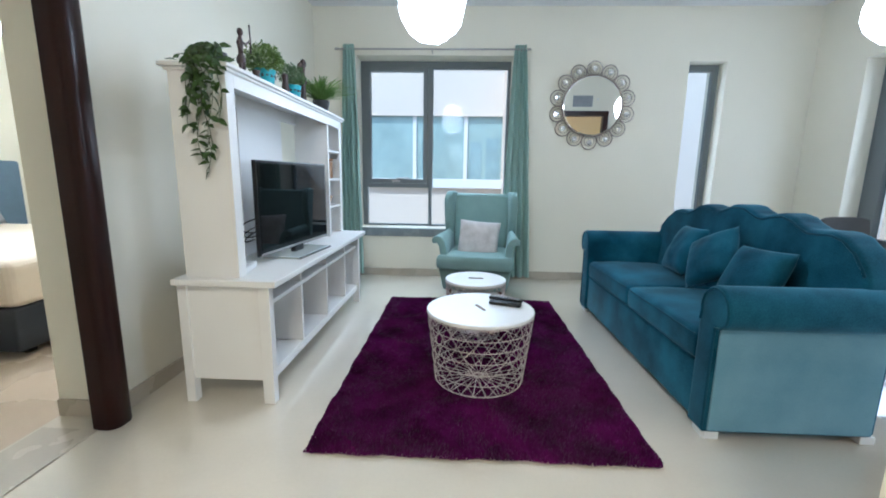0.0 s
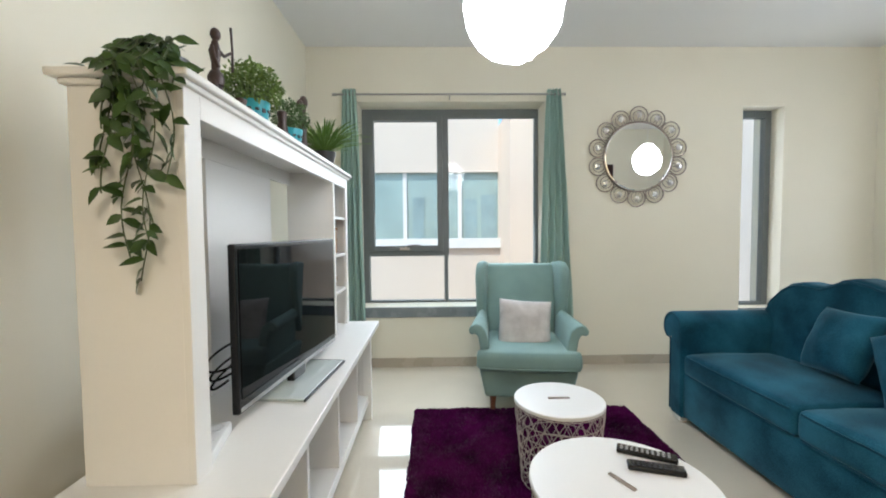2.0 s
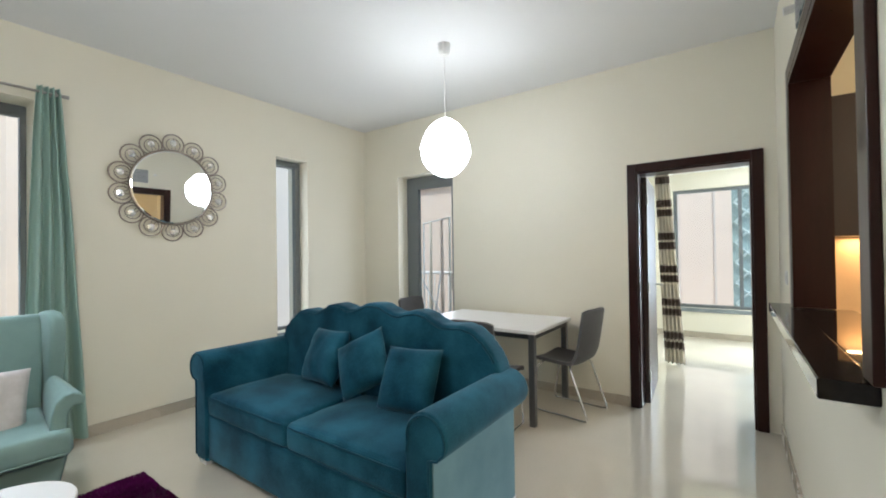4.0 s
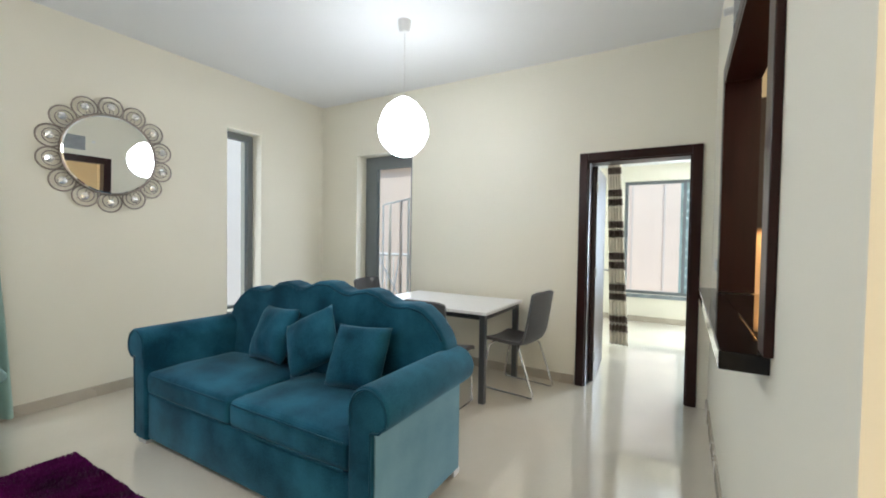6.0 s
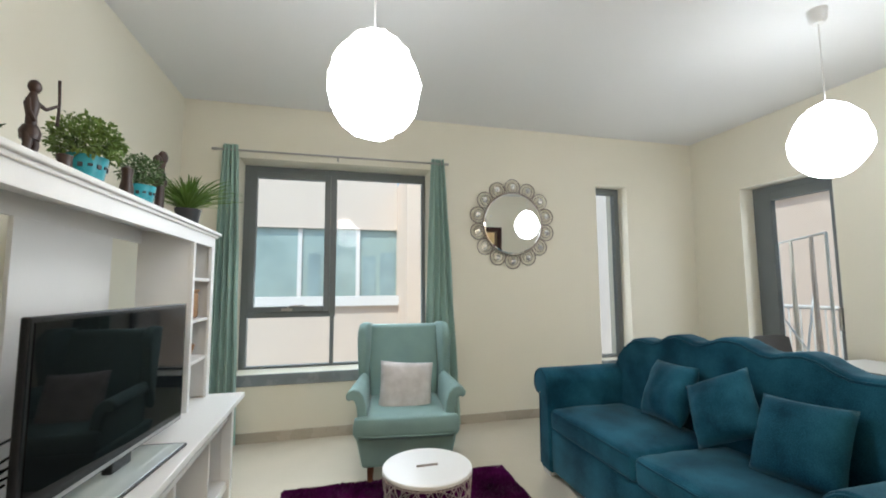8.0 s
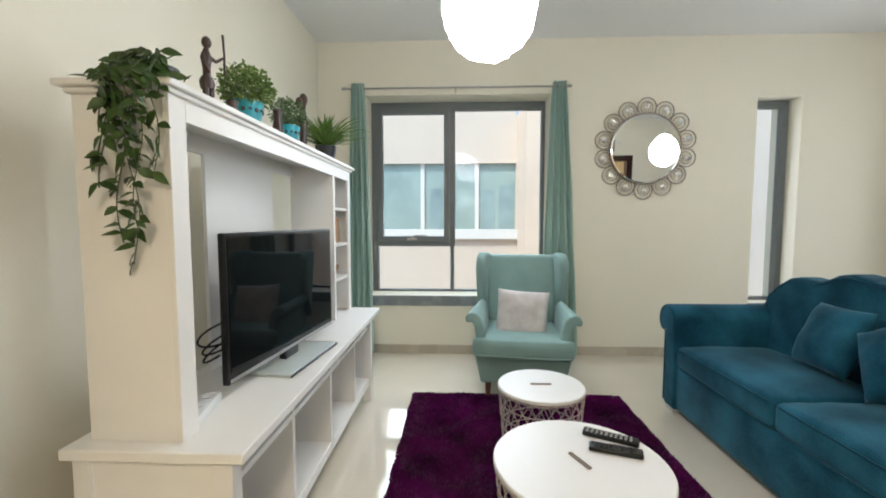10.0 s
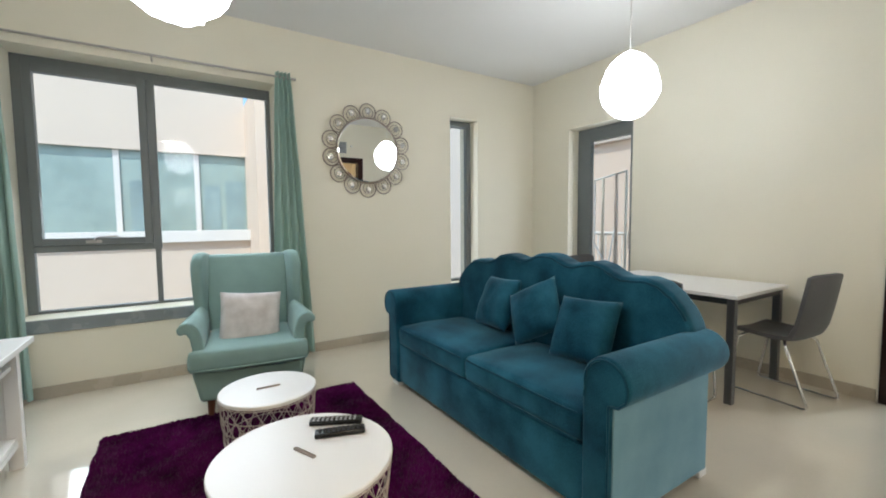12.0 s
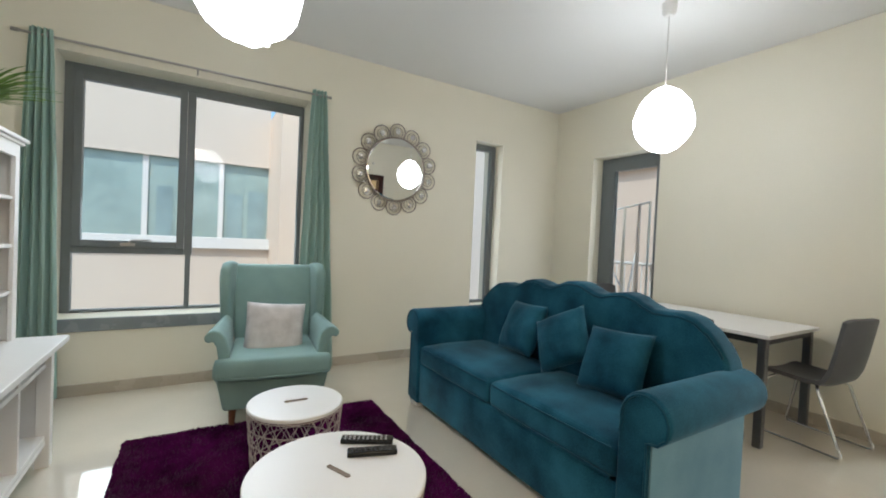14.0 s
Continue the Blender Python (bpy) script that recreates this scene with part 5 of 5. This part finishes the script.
# ---- kitchen behind the hatch ----
kc = thing("kitchen_cabinet", (3.55, 1.2, 1.46), label="dark wooden wall cabinets over the worktop", category="cabinet")
part("body", box(-0.14, 0.21, -0.9, 0.89, 0, 0.9, 0.004), M_cabinet, kc)
for y in (-0.9, -0.45, 0.0, 0.45):
    part("door", box(-0.16, -0.141, y + 0.003, y + 0.437, 0.003, 0.897, 0.003), M_cabinet, kc)
bc = thing("kitchen_base_cabinet", (3.45, 1.2, 0), label="dark wooden base cabinets with stone worktop", category="cabinet")
part("body", box(-0.27, 0.31, -0.9, 0.89, 0.0, 0.86, 0.004), M_cabinet, bc)
part("worktop", box(-0.30, 0.31, -0.9, 0.89, 0.861, 0.90, 0.004), M_greystone, bc)
sp2 = solid("trim_backsplash", box(EAST - 0.012, EAST, 0.3, 2.09, 0.90, 1.46), M_backsplash, "beige tiled backsplash", "backsplash")

warm = bpy.data.lights.new("kitchen_light", "AREA")
warm.shape, warm.size, warm.energy, warm.color = "DISK", 0.16, 5.5, (1.0, 0.60, 0.28)
new("kitchen_light", warm).matrix_world = look((2.5, 0.9, CEIL - 0.03), (2.5, 0.9, 0))
hall = bpy.data.lights.new("hall_light", "AREA")
hall.shape, hall.size, hall.energy, hall.color = "DISK", 0.5, 24, (1.0, 0.80, 0.55)
new("hall_light", hall).matrix_world = look((-0.3, 0.5, CEIL - 0.03), (-0.3, 0.5, 0))
strip = bpy.data.lights.new("worktop_light", "AREA")
strip.shape, strip.size, strip.size_y, strip.energy, strip.color = "RECTANGLE", 1.4, 0.04, 5, (1.0, 0.55, 0.22)
new("worktop_light", strip).matrix_world = look((3.68, 1.2, 1.452), (3.68, 1.2, 0), 90)
skylight = bpy.data.lights.new("bedroom_window_light", "AREA")
skylight.shape, skylight.size, skylight.size_y, skylight.energy, skylight.color = "RECTANGLE", 1.0, 1.8, 54, (0.92, 0.97, 1.0)
new("bedroom_window_light", skylight).matrix_world = look((7.54, 1.42, 1.41), (0, 1.42, 1.0))
for x, y, nm in ((2.5, 0.9, "kitchen"), (-0.3, 0.5, "hall")):
    d = thing("downlight", (x, y, CEIL), label="recessed ceiling downlight with warm light", category="ceiling light", group="downlights")
    part("trim_ring", tube([(0.095 * math.cos(a * math.tau / 32), 0.095 * math.sin(a * math.tau / 32), -0.006) for a in range(32)], 0.012, 8, closed=True), M_plastic, d, smooth=60)

v = thing("air_vent", (2.25, SOUTH + 0.004, 2.57), label="grey air grille high on the kitchen wall", category="vent")
part("frame", box(-0.20, 0.20, -0.003, 0.003, -0.11, 0.11, 0.001), M_sill, v)
for k in range(8):
    part("slat", box(-0.185, 0.185, 0.0032, 0.006, -0.10 + k * 0.026, -0.088 + k * 0.026), M_button, v)
spk = thing("sprinkler", (2.55, SOUTH, 2.61), label="small white wall sensor near the ceiling", category="sensor")
part("body", tube([(0, 0, 0), (0, 0.045, -0.004)], 0.020, 12), M_plastic, spk)
lsw = thing("light_switch", (3.2, SOUTH, 1.2), label="white wall switch plate", category="switch")
part("plate", box(-0.043, 0.043, 0, 0.009, -0.043, 0.043, 0.003), M_plastic, lsw)
part("rocker", box(-0.018, 0.018, 0.0092, 0.014, -0.026, 0.026, 0.002), M_plastic, lsw)


# ---- outside ----
solid("ground", box(-300, 300, -300, 300, -12.5, -12.0), M_ground, "pale paved ground far below", "ground")


def neighbour_block():
    """Cream block with a long band of teal windows, across a court."""
    h = thing("apartment_building", (0, 12.0, -12), label="cream rendered building with a band of teal windows", category="building")
    z = 12.0
    part("wall", box(-14, 0.95, 0.0, 6, 0, z + 1.12), M_facade, h)
    part("wall", box(-14, 0.95, 0.25, 6, z + 2.70, z + 4.6), M_facade, h)
    part("wall", box(-14, 0.95, 1.2, 6, z + 1.12, z + 2.70), M_teal_glass, h)
    part("ledge", box(-14, 0.95, -0.12, 0.0, z + 0.92, z + 1.14, 0.01), M_facade_white, h)
    part("soffit_line", box(-14, 0.95, 0.22, 0.25, z + 2.66, z + 2.70, 0.005), M_facade, h)
    for k in range(9):
        x0 = -1.23 + 1.28 * (1 - k)
        part("mullion", box(x0 - 0.045, x0 + 0.045, 0.30, 0.42, z + 1.12, z + 2.70), M_facade_white, h)
        pane = part("window", box(x0 - 1.235, x0 - 0.045, 0.34, 0.38, z + 1.12, z + 2.70), M_teal_glass, h, "teal reflecting pane")
    part("window", box(0.095, 0.948, 0.34, 0.38, z + 1.12, z + 2.70), M_teal_glass, h, "teal reflecting pane")
    # panes are opaque: dim interior doorways painted as thin darker panels in front
    for a, b, c in ((0.16, 0.46, 2.05), (0.56, 0.90, 2.15), (-1.05, -0.78, 2.1), (-3.2, -2.75, 2.1)):
        part("doorway_panel", box(a, b, 0.325, 0.336, z + 1.13, z + c), M_teal_dark, h, "darker panel on the pane, painting a dim doorway")
    part("column", box(0.95, 2.6, -1.2, 6, 0, z + 3.72), M_facade_warm, h, "pale rendered column")
    part("wall", box(2.6, 9.5, -0.3, 6, 0, z + 9), M_facade_beige, h)
    part("roof", box(-14, 0.95, 0.2, 6, z + 4.6, z + 4.75), M_facade_white, h)


neighbour_block()


def east_block():
    h = thing("office_tower", (22.0, 0, -12), label="cream tower with a lattice of teal glass", category="building")
    part("wall", box(0, 8, 2.6, 16, 0, 34), M_facade_warm, h)
    part("wall", box(0.4, 8, -12, 2.6, 0, 34), M_teal_glass, h)
    for k in range(22):
        for j in range(4):
            for d in (0, 1):
                ya, yb = 2.5 - 0.9 * j - 0.9 * d, 2.5 - 0.9 * j - 0.9 * (1 - d)
                part("lattice_bar", tube([(0.3, ya, k * 0.9 + 5.6), (0.3, yb, k * 0.9 + 6.5)], 0.05, 5), M_lattice, h)
    for k in range(9):
        part("panel_strip", box(-0.03, 0.0, 3.2 + 1.4 * k, 3.28 + 1.4 * k, 0, 34), M_facade, h)


east_block()


def balcony():
    solid("pavement_balcony", box(4.07, 5.4, 4.36, 9.5, -0.25, -0.03), M_ground, "tiled balcony floor", "balcony")
    r = thing("balcony_railing", (5.3, 4.42, -0.03), label="pale metal balcony railing", category="railing")
    part("top_rail", tube([(0, 0, 1.1), (0, 5.0, 1.1)], 0.025, 8), M_facade_white, r, smooth=60)
    part("bottom_rail", tube([(0, 0, 0.12), (0, 5.0, 0.12)], 0.02, 8), M_facade_white, r, smooth=60)
    for k in range(36):
        part("baluster", tube([(0, 0.07 + k * 0.14, 0.12), (0, 0.07 + k * 0.14, 1.1)], 0.010, 6), M_facade_white, r)
    for y in (0.0, 2.5, 5.0):
        part("post", tube([(0, y, 0), (0, y, 1.1)], 0.02, 8), M_facade_white, r)
    d = thing("drying_rack", (4.7, 6.12, -0.03), -35, "folding rack hung with brown cloths on the balcony", "drying rack")
    for sx in (-0.25, 0.25):
        part("frame_bar", tube([(sx, -0.4, 0), (-sx, 0.4, 1.3)], 0.012, 6), M_plastic, d)
    for k, (wt, wb, mat) in enumerate(((0.15, 0.30, M_clutter), (0.07, 0.15, M_stripe_light))):
        part("cloth", moved(curtain_bm(wt, wb, 1.5, 3, 0.025, k + 30), pose(0, -0.28 + 0.5 * k, 1.9, 0, 0, 70)), mat, d, smooth=80)
    part("top_bar", tube([(0, -0.6, 1.9), (0, 0.6, 1.9)], 0.012, 6), M_plastic, d)
    for sy in (-0.6, 0.6):
        part("post", tube([(0, sy, 0), (0, sy, 1.9)], 0.014, 6), M_plastic, d)


balcony()


def villa_block():
    h = thing("apartment_building", (15.0, 9.0, -12), label="cream rendered block beyond the balcony", category="building")
    part("wall", box(0, 9, 0, 22, 0, 16.5), M_facade_warm, h)
    part("roof", box(-0.2, 9.2, -0.2, 22.2, 16.5, 16.8), M_facade, h)


villa_block()
